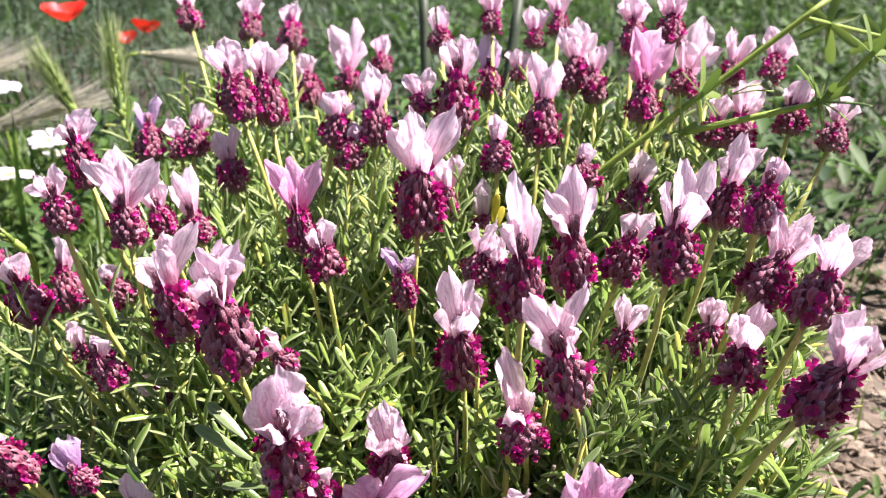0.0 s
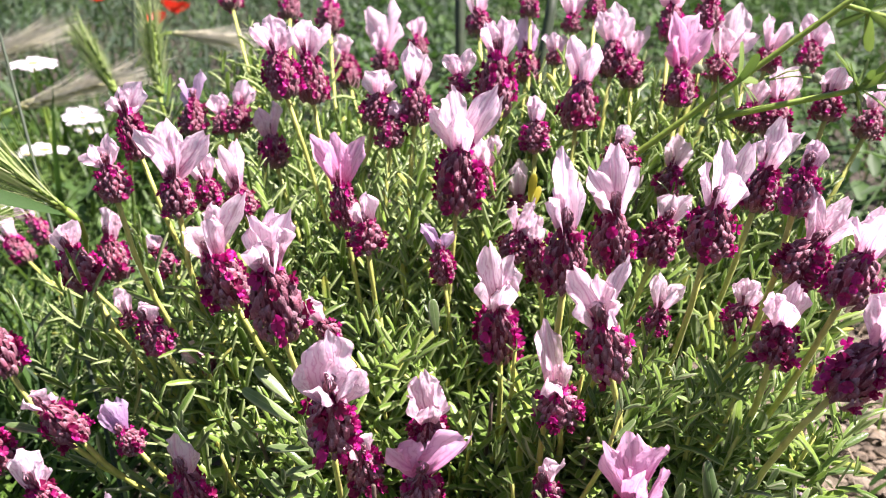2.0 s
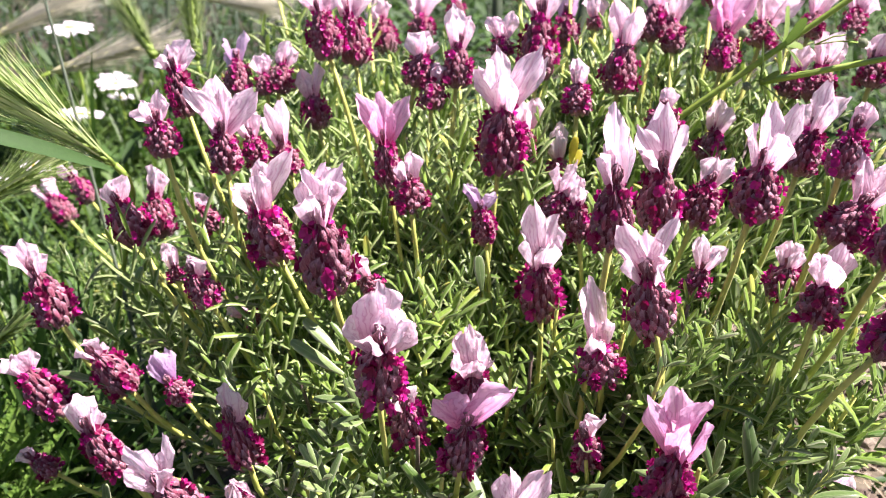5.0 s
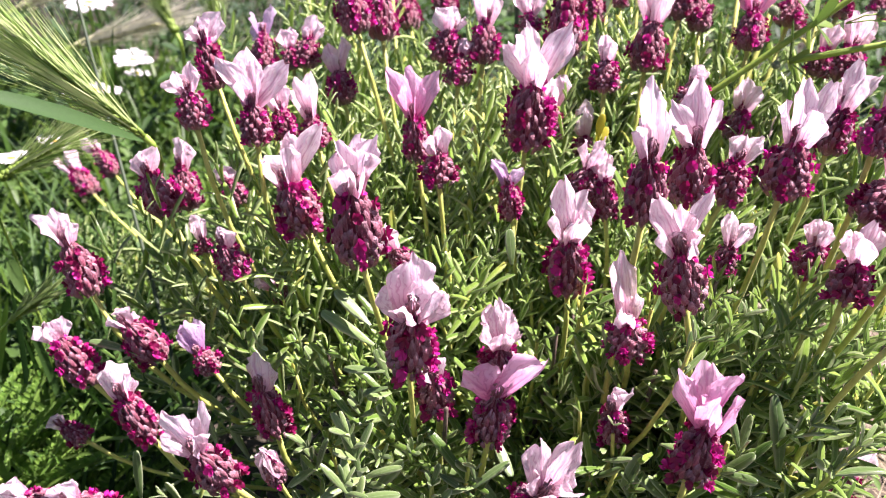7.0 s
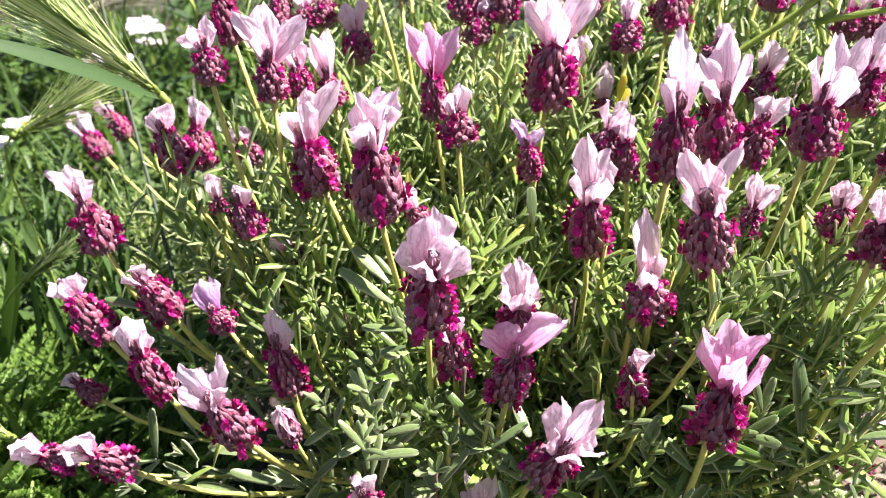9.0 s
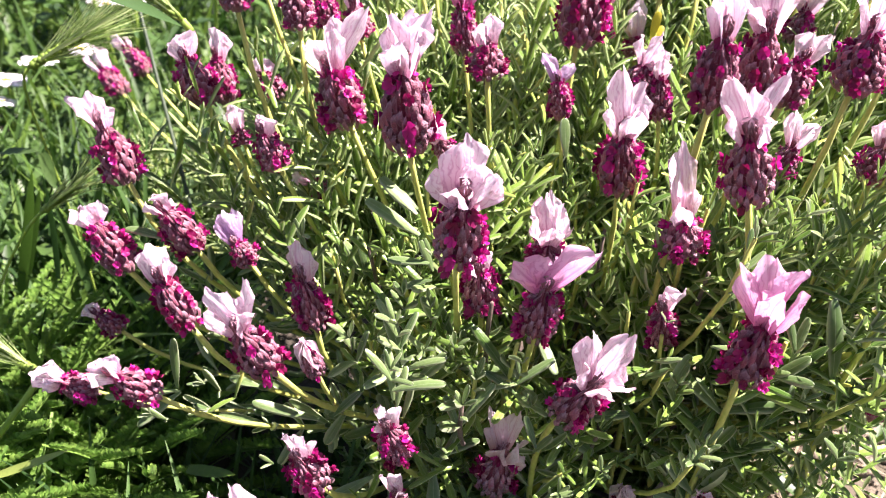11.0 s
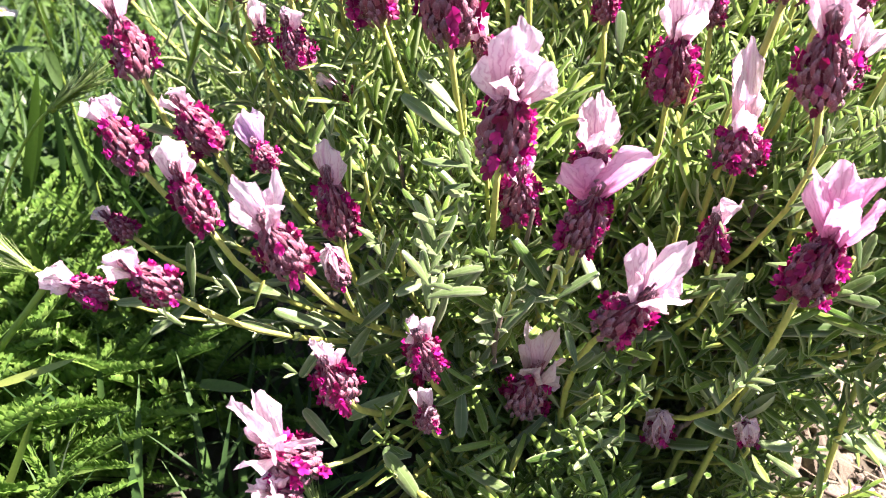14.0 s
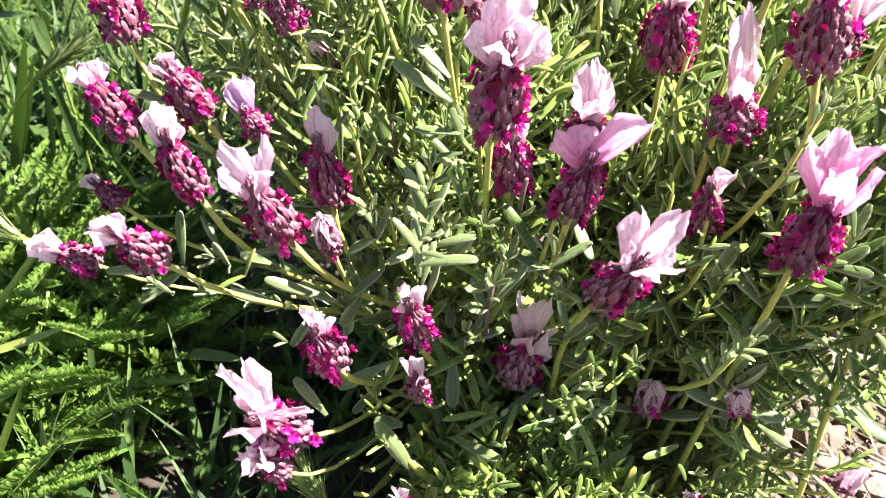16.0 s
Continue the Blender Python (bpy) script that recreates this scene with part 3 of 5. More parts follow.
lavender(-0.0575, 0.4285, 0.1943, (-0.21, 0.57, 0.80), 0.0145, 0.0142, 0.0144, "p", (-0.0102, 0.0118, 0.0196, 0.0103), (0.0003, 0.0205, 0.0225, 0.0103), (0.0051, 0.0090, 0.0141, 0.0072))
lavender(-0.0415, 0.4331, 0.2026, (-0.11, 0.59, 0.80), 0.0129, 0.0114, 0.0113, "p", (-0.0044, 0.0043, 0.0072, 0.0057), (0.0028, 0.0084, 0.0086, 0.0057))
lavender(-0.1362, 0.4321, 0.2227, (-0.33, 0.58, 0.74), 0.0168, 0.0128, 0.0085, "b")
lavender(-0.1071, 0.4332, 0.2185, (-0.14, 0.64, 0.76), 0.0172, 0.0128, 0.0084, "p")
lavender(-0.0864, 0.4330, 0.2131, (-0.18, 0.60, 0.78), 0.0191, 0.0142, 0.0101, "b")
lavender(-0.0798, 0.3100, 0.1762, (-0.25, 0.19, 0.95), 0.0157, 0.0124, 0.0135, "p", (-0.0051, 0.0022, 0.0097, 0.0054), (-0.0013, 0.0064, 0.0121, 0.0061))
lavender(-0.0966, 0.3133, 0.1890, (0.05, 0.35, 0.93), 0.0132, 0.0120, 0.0087, "p", (0.0021, 0.0033, 0.0088, 0.0065), (0.0054, 0.0040, 0.0050, 0.0048))
lavender(-0.1009, 0.3126, 0.1881, (-0.25, 0.25, 0.94), 0.0099, 0.0098, 0.0083, "p", (-0.0035, 0.0021, 0.0068, 0.0054), (-0.0005, 0.0044, 0.0073, 0.0048))
lavender(-0.1126, 0.3112, 0.1872, (-0.09, 0.34, 0.94), 0.0163, 0.0120, 0.0111, "m", (0.0004, 0.0044, 0.0116, 0.0041), (-0.0052, 0.0018, 0.0031, 0.0061))
lavender(-0.1091, 0.2571, 0.1928, (-0.27, 0.05, 0.96), 0.0187, 0.0110, 0.0084, "p", (-0.0069, -0.0004, 0.0028, 0.0054), (-0.0008, 0.0019, 0.0042, 0.0065), (0.0045, 0.0028, 0.0094, 0.0065))
lavender(-0.1083, 0.2357, 0.1849, (-0.19, 0.01, 0.98), 0.0142, 0.0116, 0.0086, "p", (-0.0079, -0.0014, 0.0011, 0.0041), (-0.0045, 0.0014, 0.0041, 0.0041), (0.0007, 0.0018, 0.0091, 0.0044))
lavender(-0.0890, 0.2362, 0.1814, (-0.06, -0.00, 1.00), 0.0149, 0.0121, 0.0144, "o", (-0.0108, -0.0000, 0.0139, 0.0058), (-0.0037, 0.0050, 0.0162, 0.0078), (0.0101, 0.0025, 0.0131, 0.0061))
lavender(-0.0768, 0.2621, 0.1736, (-0.23, -0.05, 0.97), 0.0125, 0.0108, 0.0148, "p", (-0.0060, 0.0006, 0.0125, 0.0043), (-0.0015, 0.0049, 0.0144, 0.0048))
lavender(-0.0848, 0.2538, 0.1783, (-0.24, -0.02, 0.97), 0.0122, 0.0092, 0.0087, "p", (-0.0006, 0.0014, 0.0094, 0.0055), (0.0008, 0.0032, 0.0078, 0.0040))
lavender(-0.0410, 0.2548, 0.1740, (-0.10, -0.07, 0.99), 0.0176, 0.0101, 0.0141, "k", (-0.0091, -0.0006, 0.0155, 0.0054), (-0.0034, 0.0038, 0.0155, 0.0057), (0.0064, 0.0016, 0.0155, 0.0050))
lavender(-0.0322, 0.2457, 0.1697, (-0.05, -0.11, 0.99), 0.0125, 0.0134, 0.0090, "b", (-0.0003, -0.0000, 0.0094, 0.0044), (0.0020, 0.0018, 0.0070, 0.0032))
lavender(-0.0731, 0.2359, 0.1529, (-0.27, -0.20, 0.94), 0.0225, 0.0160, 0.0150, "o", (-0.0073, -0.0018, 0.0082, 0.0066), (-0.0023, 0.0031, 0.0157, 0.0079), (0.0095, 0.0025, 0.0190, 0.0055))
lavender(-0.0464, 0.1976, 0.1630, (-0.02, -0.32, 0.95), 0.0283, 0.0166, 0.0153, "p", (-0.0035, -0.0035, 0.0147, 0.0059), (0.0005, -0.0001, 0.0157, 0.0059), (0.0064, -0.0016, 0.0160, 0.0053))
lavender(-0.1211, 0.2371, 0.1536, (-0.37, -0.03, 0.93), 0.0182, 0.0136, 0.0060, "b", (-0.0029, 0.0009, 0.0074, 0.0045), (0.0019, 0.0038, 0.0084, 0.0043))
lavender(-0.1309, 0.2731, 0.1408, (-0.22, 0.22, 0.95), 0.0188, 0.0128, 0.0104, "b", (-0.0024, 0.0026, 0.0114, 0.0062), (0.0001, 0.0044, 0.0089, 0.0049))
lavender(-0.1095, 0.2740, 0.1456, (-0.57, -0.11, 0.81), 0.0118, 0.0113, 0.0063, "b", (-0.0024, 0.0009, 0.0063, 0.0049), (0.0004, 0.0024, 0.0052, 0.0037))
lavender(-0.2285, 0.3722, 0.1027, (-0.71, 0.25, 0.66), 0.0177, 0.0141, 0.0113, "b")
lavender(-0.2050, 0.3545, 0.1208, (-0.69, 0.27, 0.67), 0.0180, 0.0106, 0.0051, "b")
lavender(-0.0921, 0.2239, 0.1406, (-0.35, -0.18, 0.92), 0.0147, 0.0109, 0.0050, "b", (-0.0011, 0.0001, 0.0056, 0.0051), (0.0021, 0.0019, 0.0043, 0.0031))
lavender(-0.1114, 0.2423, 0.1392, (-0.27, -0.07, 0.96), 0.0064, 0.0075, 0.0072, "b")
lavender(-0.0371, 0.2200, 0.1506, (-0.38, -0.44, 0.82), 0.0127, 0.0084, 0.0074, "b")
lavender(-0.0842, 0.2472, 0.1222, (-0.51, -0.49, 0.71), 0.0108, 0.0077, 0.0064, "b")
lavender(-0.1137, 0.2063, 0.1177, (-0.39, -0.31, 0.86), 0.0201, 0.0123, 0.0058, "b", (-0.0038, -0.0011, 0.0046, 0.0052), (0.0015, 0.0015, 0.0033, 0.0043))
lavender(-0.0986, 0.2117, 0.1121, (-0.41, -0.26, 0.87), 0.0107, 0.0096, 0.0112, "m", (-0.0033, -0.0004, 0.0103, 0.0048), (-0.0021, 0.0021, 0.0101, 0.0038))
lavender(-0.0292, 0.1797, 0.1409, (0.08, -0.38, 0.92), 0.0266, 0.0152, 0.0150, "p", (0.0002, 0.0002, 0.0168, 0.0100), (-0.0058, -0.0016, 0.0085, 0.0085), (0.0058, -0.0016, 0.0085, 0.0085), (0.0004, -0.0034, 0.0095, 0.0090))
lavender(-0.0231, 0.1955, 0.1172, (-0.05, -0.34, 0.94), 0.0191, 0.0128, 0.0062, "b", (-0.0013, -0.0021, 0.0073, 0.0046), (0.0022, -0.0001, 0.0048, 0.0040))
lavender(-0.0071, 0.2014, 0.1287, (0.03, -0.31, 0.95), 0.0143, 0.0136, 0.0137, "p", (-0.0023, -0.0037, 0.0145, 0.0056), (0.0005, -0.0017, 0.0153, 0.0062), (0.0058, -0.0008, 0.0051, 0.0049))
lavender(-0.0071, 0.1826, 0.1199, (0.09, -0.37, 0.93), 0.0224, 0.0133, 0.0112, "K", (-0.0102, -0.0030, 0.0090, 0.0062), (0.0003, -0.0021, 0.0129, 0.0088), (0.0135, -0.0046, 0.0171, 0.0082))
lavender(0.0115, 0.2284, 0.1444, (-0.05, -0.26, 0.96), 0.0238, 0.0151, 0.0153, "p", (-0.0034, -0.0037, 0.0199, 0.0058), (0.0027, 0.0001, 0.0159, 0.0065))
lavender(0.0403, 0.1876, 0.1636, (-0.22, -0.41, 0.89), 0.0243, 0.0141, 0.0144, "q", (-0.0079, -0.0059, 0.0155, 0.0050), (0.0044, -0.0015, 0.0175, 0.0050), (-0.0004, -0.0021, 0.0074, 0.0065))
lavender(0.0298, 0.2044, 0.1391, (-0.16, -0.40, 0.90), 0.0159, 0.0141, 0.0153, "s", (-0.0046, -0.0072, 0.0223, 0.0048), (0.0013, -0.0013, 0.0095, 0.0057))
lavender(0.0559, 0.2304, 0.1549, (0.19, -0.10, 0.98), 0.0110, 0.0087, 0.0103, "q", (-0.0019, 0.0000, 0.0100, 0.0040), (0.0063, 0.0016, 0.0067, 0.0043))
lavender(0.0807, 0.2297, 0.1560, (0.07, -0.05, 1.00), 0.0130, 0.0119, 0.0070, "p", (-0.0012, 0.0002, 0.0075, 0.0059), (0.0036, 0.0014, 0.0055, 0.0042))
lavender(0.0827, 0.2021, 0.1625, (0.02, -0.14, 0.99), 0.0148, 0.0132, 0.0113, "q", (-0.0038, -0.0004, 0.0080, 0.0043), (0.0032, 0.0017, 0.0106, 0.0037), (-0.0001, -0.0002, 0.0066, 0.0046))
lavender(0.0929, 0.1855, 0.1627, (0.41, -0.20, 0.89), 0.0220, 0.0154, 0.0144, "p", (-0.0027, 0.0010, 0.0116, 0.0048), (0.0032, 0.0032, 0.0136, 0.0081))
lavender(0.0887, 0.2179, 0.1790, (0.36, -0.10, 0.93), 0.0157, 0.0153, 0.0144, "q", (-0.0028, 0.0019, 0.0151, 0.0045), (0.0082, 0.0042, 0.0113, 0.0047))
lavender(0.0989, 0.2071, 0.1778, (0.24, -0.06, 0.97), 0.0183, 0.0146, 0.0126, "q", (-0.0042, 0.0009, 0.0089, 0.0045), (0.0038, 0.0038, 0.0112, 0.0051))
lavender(0.0454, 0.1736, 0.1212, (0.07, -0.27, 0.96), 0.0242, 0.0138, 0.0144, "k", (-0.0090, -0.0001, 0.0146, 0.0049), (-0.0025, 0.0024, 0.0173, 0.0067), (0.0048, -0.0009, 0.0164, 0.0064), (-0.0026, 0.0006, 0.0020, 0.0041))
lavender(-0.0086, 0.2570, 0.1555, (-0.16, -0.11, 0.98), 0.0147, 0.0094, 0.0096, "n", (-0.0054, -0.0010, 0.0092, 0.0040), (0.0045, 0.0020, 0.0055, 0.0040))
lavender(0.0130, 0.2601, 0.1638, (0.22, -0.05, 0.97), 0.0132, 0.0121, 0.0110, "p", (-0.0025, 0.0001, 0.0050, 0.0037), (0.0047, 0.0027, 0.0097, 0.0037))
lavender(0.0224, 0.2587, 0.1579, (-0.12, -0.07, 0.99), 0.0161, 0.0102, 0.0083, "p", (0.0001, 0.0007, 0.0088, 0.0058))
lavender(0.0271, 0.1906, 0.1845, (-0.04, -0.33, 0.94), 0.0223, 0.0127, 0.0144, "s", (-0.0028, -0.0040, 0.0202, 0.0042), (0.0022, -0.0000, 0.0121, 0.0055))
lavender(0.0399, 0.2091, 0.1834, (-0.05, -0.23, 0.97), 0.0206, 0.0127, 0.0144, "q", (-0.0070, -0.0018, 0.0121, 0.0046), (-0.0010, 0.0015, 0.0174, 0.0054), (-0.0027, -0.0009, 0.0074, 0.0051))
lavender(0.0581, 0.2571, 0.1671, (0.20, 0.00, 0.98), 0.0172, 0.0141, 0.0093, "b", (0.0019, 0.0009, 0.0087, 0.0050), (0.0075, 0.0033, 0.0081, 0.0039))
lavender(0.0665, 0.2221, 0.1833, (0.07, -0.10, 0.99), 0.0185, 0.0155, 0.0144, "p", (-0.0005, 0.0006, 0.0176, 0.0051), (0.0077, 0.0046, 0.0165, 0.0054), (0.0037, 0.0004, 0.0085, 0.0072))
lavender(0.0868, 0.2575, 0.1857, (0.18, 0.08, 0.98), 0.0169, 0.0126, 0.0144, "p", (0.0035, 0.0031, 0.0151, 0.0052), (0.0115, 0.0055, 0.0093, 0.0055))
lavender(0.0880, 0.2228, 0.1966, (0.12, -0.03, 0.99), 0.0157, 0.0114, 0.0085, "b", (0.0025, 0.0010, 0.0072, 0.0041), (0.0007, 0.0017, 0.0048, 0.0033))
lavender(0.0669, 0.3018, 0.1752, (0.21, 0.19, 0.96), 0.0140, 0.0123, 0.0115, "w", (0.0001, 0.0030, 0.0118, 0.0041), (0.0008, 0.0022, 0.0042, 0.0065))
lavender(0.0459, 0.2657, 0.1950, (-0.09, 0.02, 1.00), 0.0102, 0.0126, 0.0055, "b", (0.0014, 0.0014, 0.0057, 0.0043))
lavender(0.0146, 0.3050, 0.1637, (-0.11, 0.15, 0.98), 0.0102, 0.0102, 0.0121, "w", (-0.0007, 0.0023, 0.0129, 0.0055), (-0.0046, 0.0017, 0.0046, 0.0051))
lavender(0.0189, 0.2911, 0.1925, (-0.06, 0.09, 0.99), 0.0134, 0.0123, 0.0074, "b", (-0.0001, 0.0016, 0.0082, 0.0047), (-0.0013, 0.0026, 0.0062, 0.0035))
lavender(0.0332, 0.3107, 0.1966, (0.07, 0.19, 0.98), 0.0212, 0.0150, 0.0144, "p", (-0.0056, 0.0035, 0.0149, 0.0066), (0.0030, 0.0072, 0.0129, 0.0070), (-0.0012, 0.0028, 0.0104, 0.0062))
lavender(-0.0065, 0.2684, 0.1765, (0.06, -0.08, 0.99), 0.0269, 0.0174, 0.0153, "o", (-0.0094, -0.0006, 0.0135, 0.0058), (-0.0036, 0.0045, 0.0193, 0.0076), (0.0104, 0.0012, 0.0202, 0.0069), (0.0122, 0.0055, 0.0160, 0.0054))
lavender(0.0015, 0.2962, 0.1721, (-0.04, 0.11, 0.99), 0.0152, 0.0093, 0.0107, "p")
lavender(0.0035, 0.3036, 0.2019, (0.00, 0.14, 0.99), 0.0254, 0.0153, 0.0135, "p", (-0.0045, 0.0023, 0.0113, 0.0052), (-0.0008, 0.0066, 0.0134, 0.0064), (0.0055, 0.0035, 0.0123, 0.0060))
lavender(-0.0099, 0.3092, 0.2085, (-0.04, 0.16, 0.99), 0.0083, 0.0103, 0.0103, "p", (-0.0054, 0.0013, 0.0068, 0.0053), (0.0035, 0.0050, 0.0085, 0.0062))
lavender(0.0138, 0.3687, 0.2029, (-0.05, 0.41, 0.91), 0.0170, 0.0116, 0.0135, "m", (-0.0008, 0.0073, 0.0132, 0.0073))
lavender(0.0255, 0.3726, 0.2103, (-0.05, 0.43, 0.90), 0.0068, 0.0085, 0.0076, "p")
lavender(0.0470, 0.3455, 0.2107, (0.04, 0.35, 0.94), 0.0170, 0.0130, 0.0144, "p", (-0.0059, 0.0040, 0.0109, 0.0067), (0.0009, 0.0096, 0.0140, 0.0076), (0.0070, 0.0046, 0.0097, 0.0054))
lavender(0.0555, 0.3448, 0.2069, (-0.05, 0.38, 0.93), 0.0149, 0.0112, 0.0122, "p", (0.0017, 0.0043, 0.0098, 0.0045), (0.0057, 0.0085, 0.0114, 0.0045))
lavender(0.0707, 0.3214, 0.2047, (0.05, 0.26, 0.96), 0.0170, 0.0130, 0.0148, "k", (-0.0046, 0.0061, 0.0191, 0.0055), (0.0053, 0.0119, 0.0192, 0.0100), (0.0105, 0.0054, 0.0135, 0.0067), (-0.0064, 0.0028, 0.0049, 0.0055))
lavender(0.0888, 0.3475, 0.2100, (0.23, 0.37, 0.90), 0.0121, 0.0134, 0.0144, "q", (-0.0005, 0.0053, 0.0117, 0.0067), (0.0077, 0.0149, 0.0192, 0.0094), (0.0138, 0.0053, 0.0091, 0.0058))
lavender(0.1075, 0.3510, 0.2145, (0.27, 0.40, 0.88), 0.0112, 0.0116, 0.0142, "q", (-0.0013, 0.0061, 0.0125, 0.0058), (0.0085, 0.0087, 0.0095, 0.0054))
lavender(0.1254, 0.3610, 0.2146, (0.33, 0.43, 0.84), 0.0133, 0.0114, 0.0126, "p", (-0.0036, 0.0055, 0.0112, 0.0060), (0.0055, 0.0060, 0.0062, 0.0073))
lavender(0.1006, 0.3081, 0.1981, (0.28, 0.25, 0.93), 0.0154, 0.0141, 0.0134, "p", (0.0011, 0.0039, 0.0104, 0.0060), (0.0085, 0.0081, 0.0111, 0.0068))
lavender(0.0919, 0.3080, 0.1998, (0.30, 0.23, 0.93), 0.0118, 0.0101, 0.0075, "b")
lavender(0.1212, 0.3122, 0.2036, (0.12, 0.39, 0.91), 0.0128, 0.0125, 0.0105, "p", (0.0047, 0.0039, 0.0080, 0.0073), (0.0094, 0.0048, 0.0045, 0.0044))
lavender(0.1352, 0.3114, 0.1982, (0.30, 0.34, 0.89), 0.0131, 0.0111, 0.0097, "p", (0.0063, 0.0049, 0.0078, 0.0057))
lavender(-0.0075, 0.3738, 0.2215, (-0.12, 0.42, 0.90), 0.0122, 0.0116, 0.0077, "b")
lavender(0.0322, 0.3783, 0.2236, (-0.05, 0.46, 0.89), 0.0096, 0.0097, 0.0091, "p")
lavender(0.0695, 0.3514, 0.2246, (0.03, 0.41, 0.91), 0.0171, 0.0116, 0.0082, "p")
lavender(0.0840, 0.3541, 0.2283, (0.07, 0.44, 0.90), 0.0148, 0.0123, 0.0083, "p")
lavender(0.0137, 0.3789, 0.2294, (-0.05, 0.44, 0.89), 0.0116, 0.0102, 0.0065, "p")
lavender(0.0415, 0.3812, 0.2288, (-0.00, 0.47, 0.88), 0.0118, 0.0097, 0.0091, "p")
lavender(-0.1405, 0.2172, 0.1321, (-0.32, -0.01, 0.95), 0.0216, 0.0138, 0.0119, "q", (-0.0114, -0.0008, 0.0090, 0.0049), (-0.0055, 0.0028, 0.0085, 0.0049))
lavender(-0.1322, 0.1970, 0.1126, (-0.40, -0.17, 0.90), 0.0214, 0.0131, 0.0069, "p", (-0.0036, -0.0002, 0.0057, 0.0054), (0.0005, 0.0027, 0.0065, 0.0051))
lavender(-0.1032, 0.1771, 0.1095, (-0.29, -0.24, 0.93), 0.0206, 0.0117, 0.0082, "b", (-0.0029, -0.0007, 0.0106, 0.0059), (0.0019, 0.0021, 0.0055, 0.0038))
lavender(-0.0703, 0.1523, 0.1184, (-0.19, -0.45, 0.87), 0.0214, 0.0122, 0.0111, "q", (-0.0053, -0.0051, 0.0133, 0.0048), (0.0007, 0.0010, 0.0135, 0.0041))
lavender(-0.0673, 0.1805, 0.0972, (-0.15, -0.35, 0.92), 0.0141, 0.0083, 0.0025, "c")
lavender(-0.0711, 0.1919, 0.1054, (-0.13, -0.25, 0.96), 0.0224, 0.0128, 0.0101, "b", (-0.0018, -0.0018, 0.0121, 0.0049), (0.0021, 0.0012, 0.0085, 0.0042))
lavender(0.0285, 0.1969, 0.1141, (-0.17, -0.43, 0.89), 0.0185, 0.0107, 0.0072, "s", (0.0049, -0.0013, 0.0073, 0.0047), (0.0020, -0.0006, 0.0054, 0.0034))
lavender(0.0034, 0.1688, 0.1055, (0.26, -0.49, 0.84), 0.0239, 0.0137, 0.0119, "p", (-0.0016, -0.0018, 0.0152, 0.0061), (0.0060, -0.0031, 0.0178, 0.0055), (0.0094, -0.0049, 0.0041, 0.0048))
lavender(-0.0569, 0.1487, 0.0861, (-0.14, -0.45, 0.88), 0.0203, 0.0122, 0.0049, "b", (-0.0026, -0.0030, 0.0086, 0.0043), (0.0006, 0.0004, 0.0055, 0.0043))
lavender(-0.0390, 0.1654, 0.0856, (-0.12, -0.45, 0.88), 0.0200, 0.0114, 0.0040, "b", (-0.0013, -0.0023, 0.0082, 0.0048), (0.0006, -0.0002, 0.0056, 0.0034))
lavender(-0.0141, 0.1835, 0.0628, (0.10, -0.37, 0.92), 0.0249, 0.0142, 0.0138, "w", (-0.0044, -0.0036, 0.0194, 0.0047), (0.0042, -0.0021, 0.0180, 0.0050), (0.0064, -0.0000, -0.0042, 0.0050))
lavender(-0.0368, 0.1585, 0.0729, (-0.06, -0.45, 0.89), 0.0133, 0.0076, 0.0036, "b", (-0.0014, -0.0018, 0.0081, 0.0038))
lavender(0.0258, 0.1864, 0.0580, (-0.14, -0.35, 0.93), 0.0154, 0.0097, 0.0055, "c", (-0.0013, -0.0016, 0.0093, 0.0045))
lavender(0.0461, 0.1750, 0.0747, (-0.33, -0.37, 0.87), 0.0082, 0.0077, 0.0044, "c", (-0.0021, -0.0011, 0.0053, 0.0039))
lavender(-0.0943, 0.1392, 0.1151, (-0.36, -0.53, 0.77), 0.0164, 0.0095, 0.0075, "q", (-0.0050, -0.0033, 0.0034, 0.0040), (-0.0021, 0.0004, 0.0042, 0.0037))
lavender(-0.0627, 0.1381, 0.0718, (-0.22, -0.62, 0.75), 0.0242, 0.0138, 0.0144, "q", (-0.0066, -0.0049, 0.0164, 0.0070), (-0.0042, 0.0016, 0.0151, 0.0065), (0.0012, 0.0008, -0.0022, 0.0040), (0.0076, 0.0110, -0.0052, 0.0053))
lavender(-0.0644, 0.1324, 0.0635, (-0.20, -0.51, 0.83), 0.0150, 0.0086, 0.0055, "p")
lavender(-0.0349, 0.1404, 0.0473, (-0.07, -0.38, 0.92), 0.0128, 0.0073, 0.0035, "b")
lavender(0.0388, 0.1579, 0.0505, (-0.26, -0.33, 0.91), 0.0102, 0.0078, 0.0039, "c")
lavender(0.0953, 0.2102, 0.0194, (0.30, 0.12, 0.95), 0.0099, 0.0114, 0.0067, "c")
lavender(0.1009, 0.2318, 0.0760, (0.43, -0.02, 0.90), 0.0188, 0.0166, 0.0118, "p", (0.0020, 0.0020, 0.0124, 0.0070), (0.0087, 0.0026, 0.0061, 0.0051))
lavender(-0.1400, 0.2007, 0.0866, (-0.57, -0.30, 0.76), 0.0113, 0.0090, 0.0031, "b")
lavender(-0.1334, 0.1736, 0.0835, (-0.55, -0.56, 0.62), 0.0139, 0.0102, 0.0062, "b")


